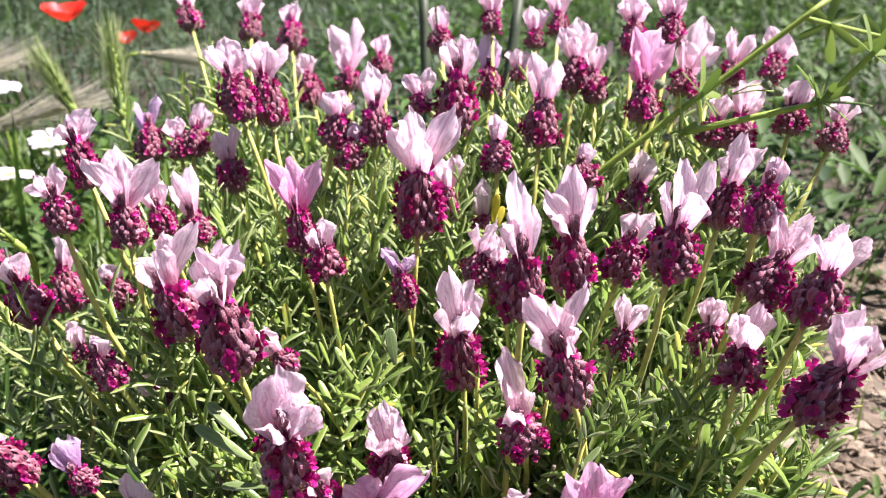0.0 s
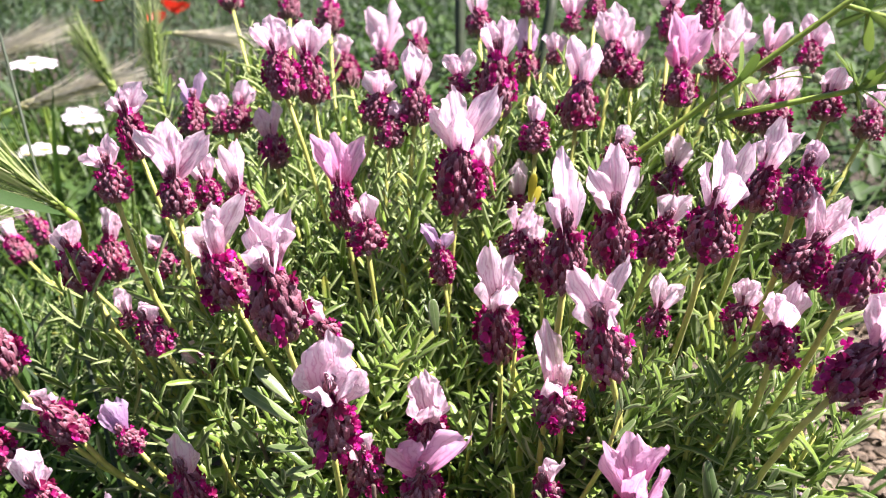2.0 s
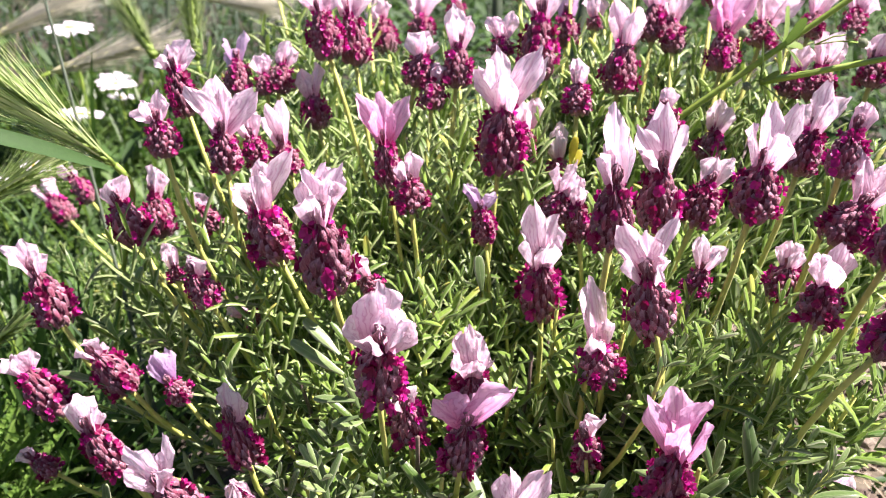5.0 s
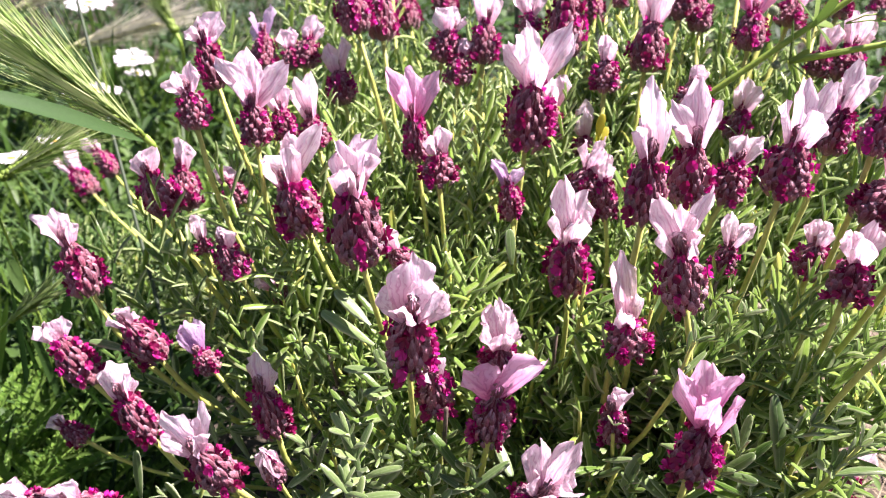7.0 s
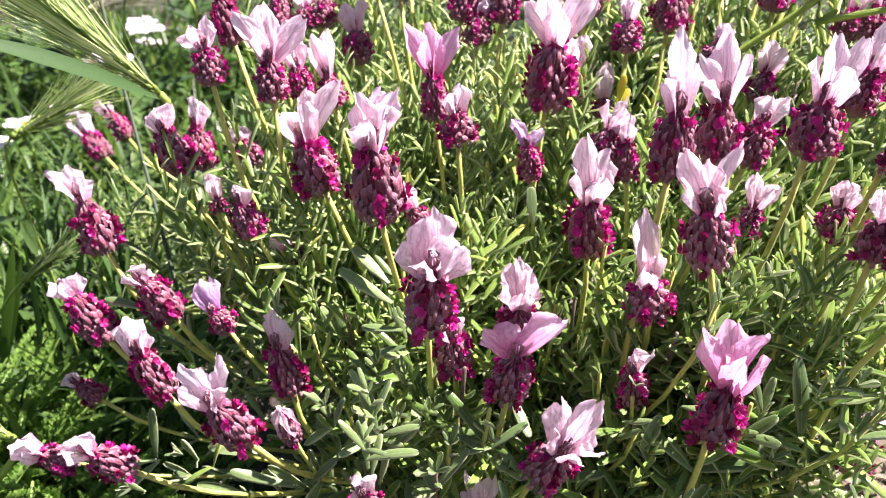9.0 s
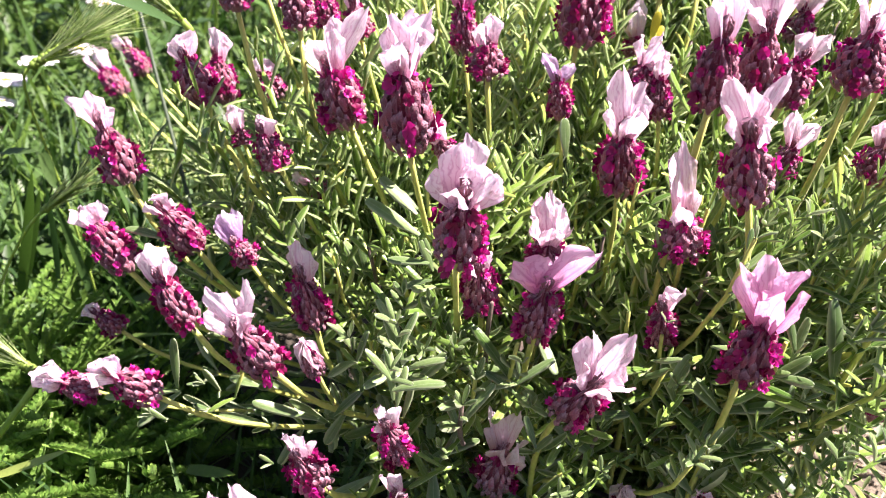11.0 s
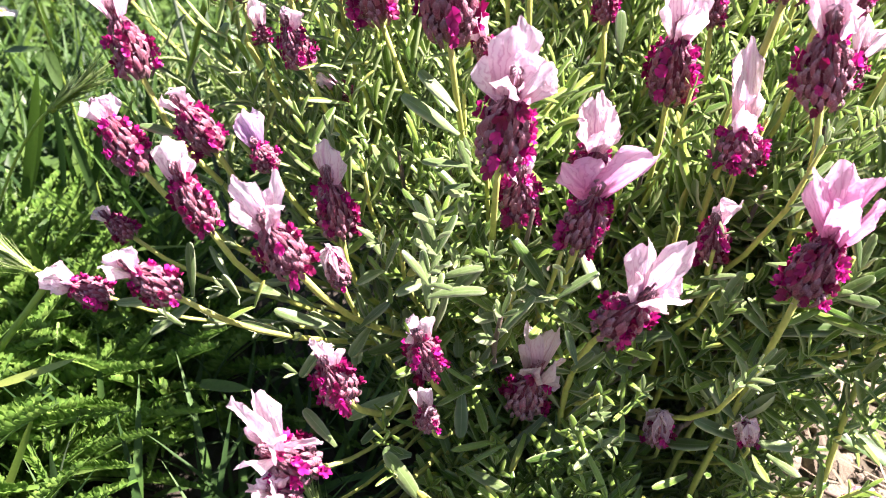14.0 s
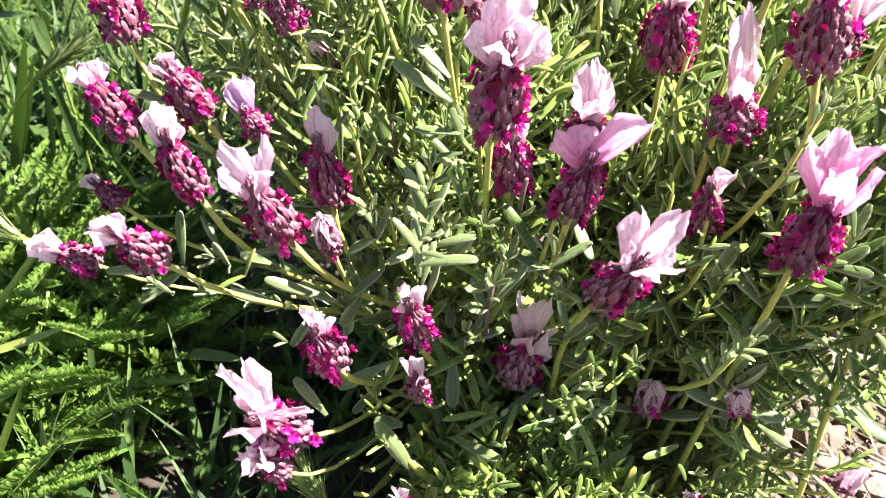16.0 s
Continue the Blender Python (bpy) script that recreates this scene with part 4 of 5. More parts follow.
# ---- the bush under them ----
def lavender_bush():
    bush = tagged(new("lavender_bush"), "dense grey-green lavender bush growing from dry soil", "bush")
    bush.location = CROWN
    r = random.Random(3)
    base, way, up, length, width, curl = [], [], [], [], [], []
    twigs = []
    front = [h for h in HEADS if h[0].y < 0.21 and -0.05 < h[0].x < 0.05]
    for s in range(2400):
        foot, axis, wide = r.choice(front if s % 9 == 0 else HEADS)
        low = s >= 1750
        if foot.x < -0.095 and foot.y < 0.30 and r.random() < 0.55:
            continue
        tip = foot - axis * (r.uniform(0.015, 0.062) if foot.y > 0.22 else r.uniform(0.014, 0.055) if s % 9 == 0 else r.uniform(0.018, 0.08)) + Vector((r.gauss(0, 0.017), r.gauss(0, 0.017), r.gauss(-0.003, 0.006)))
        tip.z = max(tip.z, 0.012)
        if low:  # short shoots along the foot of the bush
            y = r.uniform(0.135, 0.25)
            tip = Vector((r.uniform(-0.035, 0.064 + 0.45 * (y - 0.19)), y, r.uniform(0.027, 0.062)))
            axis = Vector((r.uniform(-0.3, 0.4), r.uniform(-0.6, 0.0), 1)).normalized()
        root = Vector((CROWN.x + 0.30 * (tip.x - CROWN.x), CROWN.y + 0.30 * (tip.y - CROWN.y), 0.005))
        reach = (tip - root).length
        pts = bezier(root, root + Vector((0, 0, reach * 0.3)), tip - axis * reach * 0.35, tip, 9)
        if s % 3 == 0 and tip.x > -0.07 and not low:
            twigs.append(pts)
        shown = min(reach * 0.8, r.uniform(0.024, 0.046))
        nodes = int(shown / 0.0054)
        for k in range(nodes + 1):
            back = shown * k / max(1, nodes)
            t = 1 - back / max(reach, 1e-3)
            i = min(8, int(t * 9))
            f_ = t * 9 - i
            p = pts[i].lerp(pts[i + 1], f_)
            d = (pts[i + 1] - pts[i]).normalized()
            size = (0.0050 + 0.0066 * min(1, back / 0.02)) * (1.0 if not low else 1.15 if tip.x < 0.03 else 0.8)
            spin = (k % 2) * math.pi / 2 + r.uniform(-0.4, 0.4)
            a1 = d.orthogonal().normalized()
            a2 = d.cross(a1)
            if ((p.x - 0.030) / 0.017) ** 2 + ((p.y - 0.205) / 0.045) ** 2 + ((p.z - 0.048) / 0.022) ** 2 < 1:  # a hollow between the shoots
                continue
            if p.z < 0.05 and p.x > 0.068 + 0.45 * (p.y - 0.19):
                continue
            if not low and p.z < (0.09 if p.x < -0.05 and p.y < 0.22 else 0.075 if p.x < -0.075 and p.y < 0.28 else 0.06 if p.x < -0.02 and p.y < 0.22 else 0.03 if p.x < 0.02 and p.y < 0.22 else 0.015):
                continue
            for q in range(2 if k else 4):
                a = spin + q * math.pi * (1 if k else 0.5) + r.uniform(-0.35, 0.35)
                out = a1 * math.cos(a) + a2 * math.sin(a)
                high = p.z > 0.10
                lean = radians(r.uniform(14, 36) if k < 2 else r.uniform(25, 55) if high else r.uniform(35, 75))
                w_ = (d * math.cos(lean) + out * math.sin(lean)).normalized()
                base.append(p - CROWN)
                way.append(w_)
                up.append((d * math.sin(lean) - out * math.cos(lean)) * 1.0)
                ln = size * r.uniform(0.7, 1.25) * (1.25 if high else 1.0)
                length.append(ln)
                width.append(ln * (r.uniform(0.14, 0.19) if high else r.uniform(0.15, 0.21)))
                curl.append(r.uniform(-0.5, 0.3))
    base, way, up, length, width, curl = map(np.array, (base, way, up, length, width, curl))
    # the spikes stand clear of the leaves
    keep = np.ones(len(base), bool)
    inside = Vector((-0.02, 0.30, 0.05))
    for foot, axis, wide in HEADS:
        out = np.array(((foot + axis * 0.008 - inside).normalized() + Vector((0, 0, 0.8))).normalized())
        off = base + way * (length * 0.6)[:, None] + np.array(CROWN) - np.array(foot + axis * 0.007)
        along = off @ out
        side = np.linalg.norm(off - along[:, None] * out, axis=1)
        keep &= ~((along > -0.004) & (along < 0.06) & (side < wide * 0.52 + (0.006 if foot.y < 0.22 else 0.001)))
        for down in (0.004, 0.009, 0.014, 0.019) if foot.y < 0.28 else (0.004, 0.008):  # and so does the top of each stem
            off = base + way * (length * 0.5)[:, None] + np.array(CROWN) - np.array(foot - axis * down)
            along = off @ out
            side = np.linalg.norm(off - along[:, None] * out, axis=1)
            keep &= ~((along > -0.001) & (along < 0.05) & (side < 0.0042))
    base, way, up, length, width, curl = (a[keep] for a in (base, way, up, length, width, curl))
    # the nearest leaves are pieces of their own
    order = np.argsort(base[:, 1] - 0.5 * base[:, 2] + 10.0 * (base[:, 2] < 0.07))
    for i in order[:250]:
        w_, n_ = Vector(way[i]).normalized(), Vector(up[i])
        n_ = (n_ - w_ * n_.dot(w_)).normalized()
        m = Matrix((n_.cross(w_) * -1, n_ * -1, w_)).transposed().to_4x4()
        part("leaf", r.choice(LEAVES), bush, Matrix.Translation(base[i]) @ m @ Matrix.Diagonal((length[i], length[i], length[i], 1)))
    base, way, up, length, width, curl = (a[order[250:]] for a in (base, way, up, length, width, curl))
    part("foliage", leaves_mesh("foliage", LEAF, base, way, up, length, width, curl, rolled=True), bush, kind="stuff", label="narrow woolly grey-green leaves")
    for pts in twigs[:180]:
        loc = [p - CROWN for p in pts]
        part("twig", mesh_of("twig", *tube(loc, [0.0013 - 0.0007 * i / 9 for i in range(10)], 5)[:2], WOOD if r.random() < 0.3 else STEM), bush)

    return bush


BUSH = lavender_bush()


def bush_leaf(base, tip, wide, me=None):
    """One broad blunt leaf of the bush from its foot to its tip, its upper side turned to the light."""
    base, tip = Vector(base), Vector(tip)
    r = random.Random(round(base.x * 1e5) + 7 * round(tip.z * 1e5))
    d = tip - base
    w_, n_ = d.normalized(), Vector((r.uniform(-0.2, 0.4), -0.55, 1.0))
    n_ = (n_ - w_ * n_.dot(w_)).normalized()
    m = Matrix((n_.cross(w_) * -1, n_ * -1, w_)).transposed().to_4x4()
    part("leaf", me or r.choice(LEAVES), BUSH, Matrix.Translation(base - CROWN) @ m @ Matrix.Diagonal((wide / 0.26, d.length * 0.7, d.length, 1)))


bush_leaf((0.046, 0.186, 0.101), (0.03, 0.191, 0.112), 0.0045)
bush_leaf((0.046, 0.186, 0.101), (0.061, 0.18, 0.113), 0.0045)
bush_leaf((0.044, 0.184, 0.105), (0.039, 0.184, 0.113), 0.0023)
bush_leaf((0.05, 0.184, 0.106), (0.055, 0.184, 0.116), 0.0027)
bush_leaf((0.047, 0.19, 0.088), (0.036, 0.19, 0.096), 0.0043)
bush_leaf((0.045, 0.188, 0.092), (0.043, 0.182, 0.084), 0.0052)
bush_leaf((0.05, 0.19, 0.085), (0.061, 0.184, 0.095), 0.0040)
bush_leaf((0.0, 0.19, 0.086), (0.014, 0.184, 0.081), 0.0059)
bush_leaf((0.004, 0.19, 0.087), (0.022, 0.186, 0.096), 0.0034)
bush_leaf((-0.001, 0.19, 0.088), (-0.013, 0.195, 0.1), 0.0043)
bush_leaf((-0.038, 0.2, 0.083), (-0.042, 0.2, 0.091), 0.0036)
bush_leaf((-0.039, 0.2, 0.082), (-0.051, 0.2, 0.086), 0.0039)
bush_leaf((-0.037, 0.2, 0.083), (-0.03, 0.2, 0.088), 0.0039)
bush_leaf((-0.036, 0.195, 0.078), (-0.034, 0.188, 0.074), 0.0041)
bush_leaf((-0.034, 0.18, 0.072), (-0.021, 0.18, 0.084), 0.0041)
bush_leaf((-0.031, 0.175, 0.074), (-0.029, 0.168, 0.062), 0.0046)
bush_leaf((-0.047, 0.168, 0.074), (-0.061, 0.162, 0.066), 0.0044)
bush_leaf((-0.057, 0.142, 0.076), (-0.065, 0.142, 0.086), 0.0041)
bush_leaf((-0.064, 0.172, 0.088), (-0.082, 0.166, 0.095), 0.0043)
bush_leaf((-0.06, 0.172, 0.09), (-0.053, 0.172, 0.1), 0.0037)
bush_leaf((-0.11, 0.178, 0.086), (-0.11, 0.178, 0.103), 0.0038)
bush_leaf((-0.109, 0.178, 0.085), (-0.12, 0.17, 0.076), 0.0038)
bush_leaf((-0.11, 0.178, 0.085), (-0.129, 0.17, 0.085), 0.0032)
bush_leaf((-0.083, 0.175, 0.094), (-0.092, 0.175, 0.096), 0.0037)
bush_leaf((-0.062, 0.215, 0.112), (-0.069, 0.215, 0.123), 0.0034)
bush_leaf((-0.062, 0.215, 0.112), (-0.064, 0.215, 0.125), 0.0031)
bush_leaf((-0.063, 0.215, 0.111), (-0.071, 0.215, 0.118), 0.0031)
bush_leaf((-0.041, 0.185, 0.15), (-0.052, 0.19, 0.157), 0.0038)
bush_leaf((-0.04, 0.185, 0.144), (-0.056, 0.19, 0.15), 0.0039)
bush_leaf((-0.037, 0.185, 0.136), (-0.049, 0.185, 0.136), 0.0033)
bush_leaf((-0.036, 0.185, 0.131), (-0.046, 0.185, 0.128), 0.0030)
bush_leaf((0.024, 0.186, 0.058), (0.009, 0.18, 0.063), 0.0038)
bush_leaf((0.025, 0.186, 0.058), (0.039, 0.18, 0.065), 0.0041)
bush_leaf((0.045, 0.176, 0.073), (0.031, 0.176, 0.077), 0.0038)
bush_leaf((0.048, 0.176, 0.073), (0.058, 0.176, 0.074), 0.0038)
bush_leaf((0.042, 0.178, 0.078), (0.033, 0.178, 0.088), 0.0041)
bush_leaf((0.073, 0.19, 0.113), (0.069, 0.185, 0.138), 0.0056)
bush_leaf((-0.118, 0.2, 0.123), (-0.134, 0.2, 0.128), 0.0036)
bush_leaf((-0.026, 0.19, 0.101), (-0.012, 0.18, 0.109), 0.0046)
bush_leaf((-0.05, 0.19, 0.104), (-0.049, 0.19, 0.114), 0.0037)
bush_leaf((0.034, 0.19, 0.1), (0.03, 0.19, 0.112), 0.0056)
bush_leaf((0.021, 0.2, 0.109), (0.03, 0.2, 0.108), 0.0048)
bush_leaf((-0.041, 0.16, 0.06), (-0.049, 0.16, 0.059), 0.0045)
bush_leaf((-0.036, 0.158, 0.044), (-0.046, 0.15, 0.069), 0.0047)
bush_leaf((-0.028, 0.165, 0.054), (-0.013, 0.158, 0.056), 0.0047)
bush_leaf((-0.007, 0.18, 0.065), (-0.018, 0.172, 0.05), 0.0050)
bush_leaf((-0.006, 0.18, 0.063), (-0.001, 0.175, 0.059), 0.0038)
bush_leaf((-0.005, 0.2, 0.165), (-0.006, 0.2, 0.175), 0.0039)
bush_leaf((-0.007, 0.19, 0.118), (0.0, 0.18, 0.109), 0.0046)
bush_leaf((0.03, 0.18, 0.111), (0.034, 0.18, 0.121), 0.0047)

bush_leaf((0.018, 0.287, 0.176), (0.019, 0.287, 0.186), 0.0042, YELLOWED)
bush_leaf((0.02, 0.287, 0.175), (0.021, 0.29, 0.181), 0.0034, YELLOWED)


# ---- grass and weeds ----
def blades(name, mat, label, spots, tall, wide, lean, category):
    n = len(spots)
    a = rng.uniform(0, 2 * np.pi, n)
    s = np.tan(np.radians(rng.uniform(0, lean, n)))
    way = np.stack([np.cos(a) * s, np.sin(a) * s, np.ones(n)], 1)
    up = np.stack([np.cos(a + 0.3), np.sin(a + 0.3), 0.2 * np.ones(n)], 1)
    length = rng.uniform(*tall, n)
    me = leaves_mesh(name, mat, spots, way, -up, length, rng.uniform(*wide, n), -rng.uniform(0.05, 0.6, n), BLADE_WIDE, 0.15)
    return tagged(new(name, me), label, category, kind="stuff")


def spots_in(n, x0, x1, y0, y1, keep=lambda x, y: True):
    out = []
    while len(out) < n:
        x, y = rng.uniform(x0, x1), rng.uniform(y0, y1)
        if keep(x, y):
            out.append((x, y, ground_height(x, y) - 0.002))
    return np.array(out)


def clear_of_bush(x, y):
    return ((x + 0.02) / 0.17) ** 2 + ((y - 0.29) / 0.17) ** 2 > 1



def beside_bush(x, y):
    """The strip of grass and weeds beside the bush, outside the bare and the feathery patches."""
    return clear_of_bush(x, y) and (y > 0.25 or x < -0.29) and ((x + 0.42) / 0.36) ** 2 + ((y - 0.60) / 0.48) ** 2 < 1.0 + 0.4 * noise.noise(Vector((x * 6, y * 6, 2.0)))


def on_bare_soil(x, y):
    return ((x - 0.27) / 0.28) ** 2 + ((y - 0.38) / 0.36) ** 2 < 1.0 + 0.4 * noise.noise(Vector((x * 7, y * 7, 9.0)))


def in_meadow(x, y):
    """The meadow behind the bush, with a ragged outline."""
    return (x / 2.7) ** 2 + ((y - 2.2) / 1.9) ** 2 < 1.0 + 0.35 * noise.noise(Vector((x * 1.7, y * 1.7, 4.0)))


blades("grass", GRASS, "fresh green grass beside the lavender", spots_in(2500, -0.75, -0.10, 0.20, 1.0, beside_bush), (0.03, 0.11), (0.0022, 0.0062), 38, "grass")
blades("edge_grass", MEADOW, "long green grass behind the yarrow", spots_in(520, -0.36, -0.15, 0.25, 0.44), (0.05, 0.12), (0.002, 0.0042), 38, "grass")
# darker leaf colour here stands in for part of the bush's shadow
blades("shade_grass", MEADOW, "grass under the bush, its green darkened to add to the shade", spots_in(520, -0.17, 0.0, 0.09, 0.27), (0.02, 0.060), (0.0015, 0.0038), 42, "grass")
blades("meadow_grass", MEADOW, "tall meadow grass behind the lavender", spots_in(9000, -2.7, 2.7, 0.55, 4.2, in_meadow), (0.06, 0.20), (0.002, 0.005), 35, "grass")
blades("dry_grass", STRAW, "dry straw-coloured grass stalks", spots_in(220, -1.6, 1.6, 0.55, 2.6, in_meadow), (0.08, 0.2), (0.001, 0.002), 40, "grass")


def weeds(name, mat, label, n, box, size, keep=lambda x, y: True, top=0.06, per=9):
    """Low leafy weeds: rosettes and little stems of small leaves."""
    base, way, up, length, width = [], [], [], [], []
    for x, y, z in spots_in(n, *box, keep):
        for k in range(per):
            h = rng.uniform(0, top)
            a = rng.uniform(0, 6.3)
            base.append((x + rng.normal(0, 0.012), y + rng.normal(0, 0.012), z + h))
            way.append((math.cos(a), math.sin(a), rng.uniform(0.0, 0.9)))
            up.append((0.1 * math.cos(a), 0.1 * math.sin(a), 1))
            length.append(rng.uniform(*size))
            width.append(length[-1] * rng.uniform(0.3, 0.55))
    me = leaves_mesh(name, mat, base, way, up, length, width, rng.uniform(-0.4, 0.1, len(base)), rows=COARSE)
    return tagged(new(name, me), label, "weeds", kind="stuff")


weeds("low_weeds", WEED, "low green weeds beside the bush", 780, (-0.7, -0.08, 0.22, 0.9), (0.008, 0.022), beside_bush, 0.05)
weeds("yarrow_weeds", WEED, "small weeds between the yarrow leaves", 90, (-0.36, -0.17, 0.07, 0.27), (0.006, 0.016), lambda x, y: True, 0.03)
weeds("meadow_weeds", MEADOW, "leafy meadow weeds behind the bush", 2600, (-2.4, 2.2, 0.58, 3.2), (0.014, 0.036), lambda x, y: in_meadow(x, y) and (x > -0.2 - 0.1 * y or y < 0.8), 0.12)
weeds("silver_weeds", SILVER, "grey-green small-leaved growth behind the daisies", 3600, (-2.6, 0.3, 0.8, 3.2), (0.006, 0.016), lambda x, y: in_meadow(x, y) and x < 0.1 - 0.1 * y, 0.13, 16)


def shrub(x, y, wide, tall, mat, label, n=2600, size=(0.02, 0.045)):
    thing = tagged(new("shrub"), label, "shrub", "shrubs behind the meadow")
    thing.location = (x, y, 0)
    base, way, up, length, width = [], [], [], [], []
    lumps = [(rng.uniform(-wide, wide) * 0.6, rng.uniform(-wide, wide) * 0.4, rng.uniform(0.25, 0.8) * tall, rng.uniform(0.3, 0.5) * wide) for _ in range(9)]
    for k in range(n):
        lx, ly, lz, lr = lumps[k % 9]
        v = rng.normal(size=3)
        v /= np.linalg.norm(v)
        p = np.array((lx, ly, lz)) + v * lr * rng.uniform(0.6, 1.08) * np.array((1, 1, 0.75))
        base.append((p[0], p[1], max(p[2], 0.01)))
        way.append(v + rng.normal(0, 0.5, 3))
        up.append(v + np.array((0.03, 0, 0.6)))
        length.append(rng.uniform(*size))
        width.append(length[-1] * rng.uniform(0.35, 0.6))
    part("foliage", leaves_mesh("shrub_leaves", mat, base, way, up, length, width, rng.uniform(-0.3, 0.2, n), rows=COARSE), thing, kind="stuff")
    for k in range(5):
        lx, ly, lz, lr = lumps[k]
        pts = bezier(Vector((0, 0, 0)), Vector((0, 0, lz * 0.5)), Vector((lx, ly, lz * 0.6)), Vector((lx, ly, lz)), 6)
        part("branch", mesh_of("branch", *tube(pts, [0.012 * (1 - 0.1 * i) for i in range(7)])[:2], WOOD), thing)


for x, y, w, h, mat, n in ((-2.1, 3.4, 0.9, 0.5, SILVER, 5200), (-1.0, 3.0, 0.7, 0.42, SILVER, 4200), (-1.5, 2.2, 0.45, 0.25, SILVER, 3200), (0.0, 3.5, 0.9, 0.55, WEED, 4200),
                            (1.1, 3.2, 0.8, 0.5, WEED, 4200), (2.1, 3.6, 0.9, 0.6, WEED, 4200), (-3.2, 4.4, 1.1, 0.8, SILVER, 3600), (1.5, 2.0, 0.4, 0.3, WEED, 2400)):
    shrub(x, y, w, h, mat, "silvery green shrub with small leaves" if mat is SILVER else "dark green leafy shrub", n)


# ---- yarrow ----
def frond_mesh(seed):
    """A feathery leaf, 1 long along y, arching."""
    r = random.Random(seed)
    base, way, up, length, width = [], [], [], [], []
    n = 30
    for k in range(n):
        t = 0.10 + 0.88 * (k + 0.5) / n
        p = Vector((0, t, 0.18 * t - 0.28 * t * t))
        reach = 0.042 * math.sin(math.pi * min(1, t * 0.80 + 0.14)) + 0.010
        for s in (-1, 1):  # stubby leaflets, curled up and crowded along the midrib
            for q in (-1, 1):
                base.append(p + Vector((0.006 * s, 0.006 * q, 0)))
                way.append((s, 0.25 + 0.45 * q, 0.75 + r.uniform(-0.25, 0.35)))
                up.append((-0.6 * s, 0.1, 1))
                length.append(reach * r.uniform(0.75, 1.1))
                width.append(0.024)
    base += [Vector((0, 0, 0))]
    way += [(0, 1, 0.10)]
    up += [(0, 0, 1)]
    length += [1.0]
    width += [0.03]
    curls = [0.55] * (len(base) - 1) + [-0.2]
    return leaves_mesh("frond", FERN, base, way, up, length, width, curls, np.array([0.7, 1.0, 1.0, 0.95, 0.8, 0.5]), rows=np.array([0.0, 0.45, 0.8, 1.0]))


FRONDS = [frond_mesh(s) for s in range(3)]


def yarrow(x, y, count, seed, big=1.0):
    r = random.Random(seed)
    thing = tagged(new("yarrow_plant"), "low yarrow plant with feathery green leaves", "plant", "yarrow plants beside the bush")
    thing.location = (x, y, ground_height(x, y))
    for k in range(count):
        size = r.uniform(0.045, 0.078) * big
        m = Matrix.Rotation(2 * math.pi * (k + r.uniform(-0.4, 0.4)) / count, 4, "Z") @ Matrix.Rotation(radians(r.uniform(14, 58)), 4, "X") @ Matrix.Rotation(r.uniform(-0.6, 0.6), 4, "Y")
        part("frond", r.choice(FRONDS), thing, m @ Matrix.Diagonal((size, size, size, 1)))


placed = random.Random(21)
for k in range(118):
    # a patch of it left of the bush, thinning outwards
    x, y = -0.130 - 0.135 * placed.random(), 0.105 + 0.135 * placed.random()
    if y < 0.21:
        x -= 0.03
    yarrow(x, y, 7, k, 1.2 if x < -0.185 else 1.0)


# ---- soil crumbs and straw ----
def crumbs(name, label, n, x0, x1, y0, y1, sizes, keep):
    verts, faces = [], []
    bm = bmesh.new()
    bmesh.ops.create_icosphere(bm, subdivisions=1, radius=1)
    unit = [v.co.copy() for v in bm.verts]
    tri = [[v.index for v in f_.verts] for f_ in bm.faces]
    bm.free()
    for x, y, z in spots_in(n, x0, x1, y0, y1, keep):
        s = sizes[0] + (sizes[1] - sizes[0]) * rng.random() ** 3
        o = len(verts)
        turn = Euler(rng.uniform(0, 6, 3)).to_matrix()
        squash = Vector((rng.uniform(0.7, 1.3), rng.uniform(0.6, 1.1), rng.uniform(0.4, 0.8)))
        for v in unit:
            c = Vector([a * b for a, b in zip(turn @ (v * rng.uniform(0.78, 1.15)), squash)]) * s
            verts.append((x + c.x, y + c.y, z + c.z + 0.002 + s * 0.3))
        faces += [[o + i for i in f_] for f_ in tri]
    tagged(new(name, mesh_of(name, verts, faces, CLOD, smooth=False)), label, "soil", kind="stuff")


crumbs("soil_crumbs", "pale dry soil crumbs and small clods", 3000, 0.02, 0.55, 0.06, 0.75, (0.0008, 0.011), on_bare_soil)
crumbs("soil_clods", "rough tan clods of dry soil beside the bush", 2200, 0.05, 0.32, 0.15, 0.50, (0.0018, 0.0075), lambda x, y: x > 0.05 + 0.3 * (y - 0.19))


def litter():
    p = spots_in(1500, 0.03, 0.55, 0.06, 0.75, on_bare_soil)
    n = len(p)
    a = rng.uniform(0, 6.3, n)
    p[:, 2] += rng.uniform(0.004, 0.016, n)
    way = np.stack([np.cos(a), np.sin(a), rng.uniform(-0.08, 0.4, n)], 1)
    me = leaves_mesh("straw_litter", STRAW, p, way, np.tile((0.01, 0.02, 1), (n, 1)), rng.uniform(0.015, 0.06, n), rng.uniform(0.0005, 0.0013, n), rng.uniform(-0.1, 0.1, n), BLADE_WIDE, 0.1)
    tagged(new("straw_litter", me), "bits of dry straw lying on the soil", "straw", kind="stuff")


litter()
weeds("soil_weeds", WEED, "small green weeds on the bare soil", 60, (0.10, 0.55, 0.16, 0.7), (0.006, 0.016), lambda x, y: True, 0.025, 7)
blades("soil_grass", GRASS, "few grass blades on the bare soil", spots_in(120, 0.10, 0.5, 0.18, 0.6), (0.02, 0.06), (0.0015, 0.004), 65, "grass")


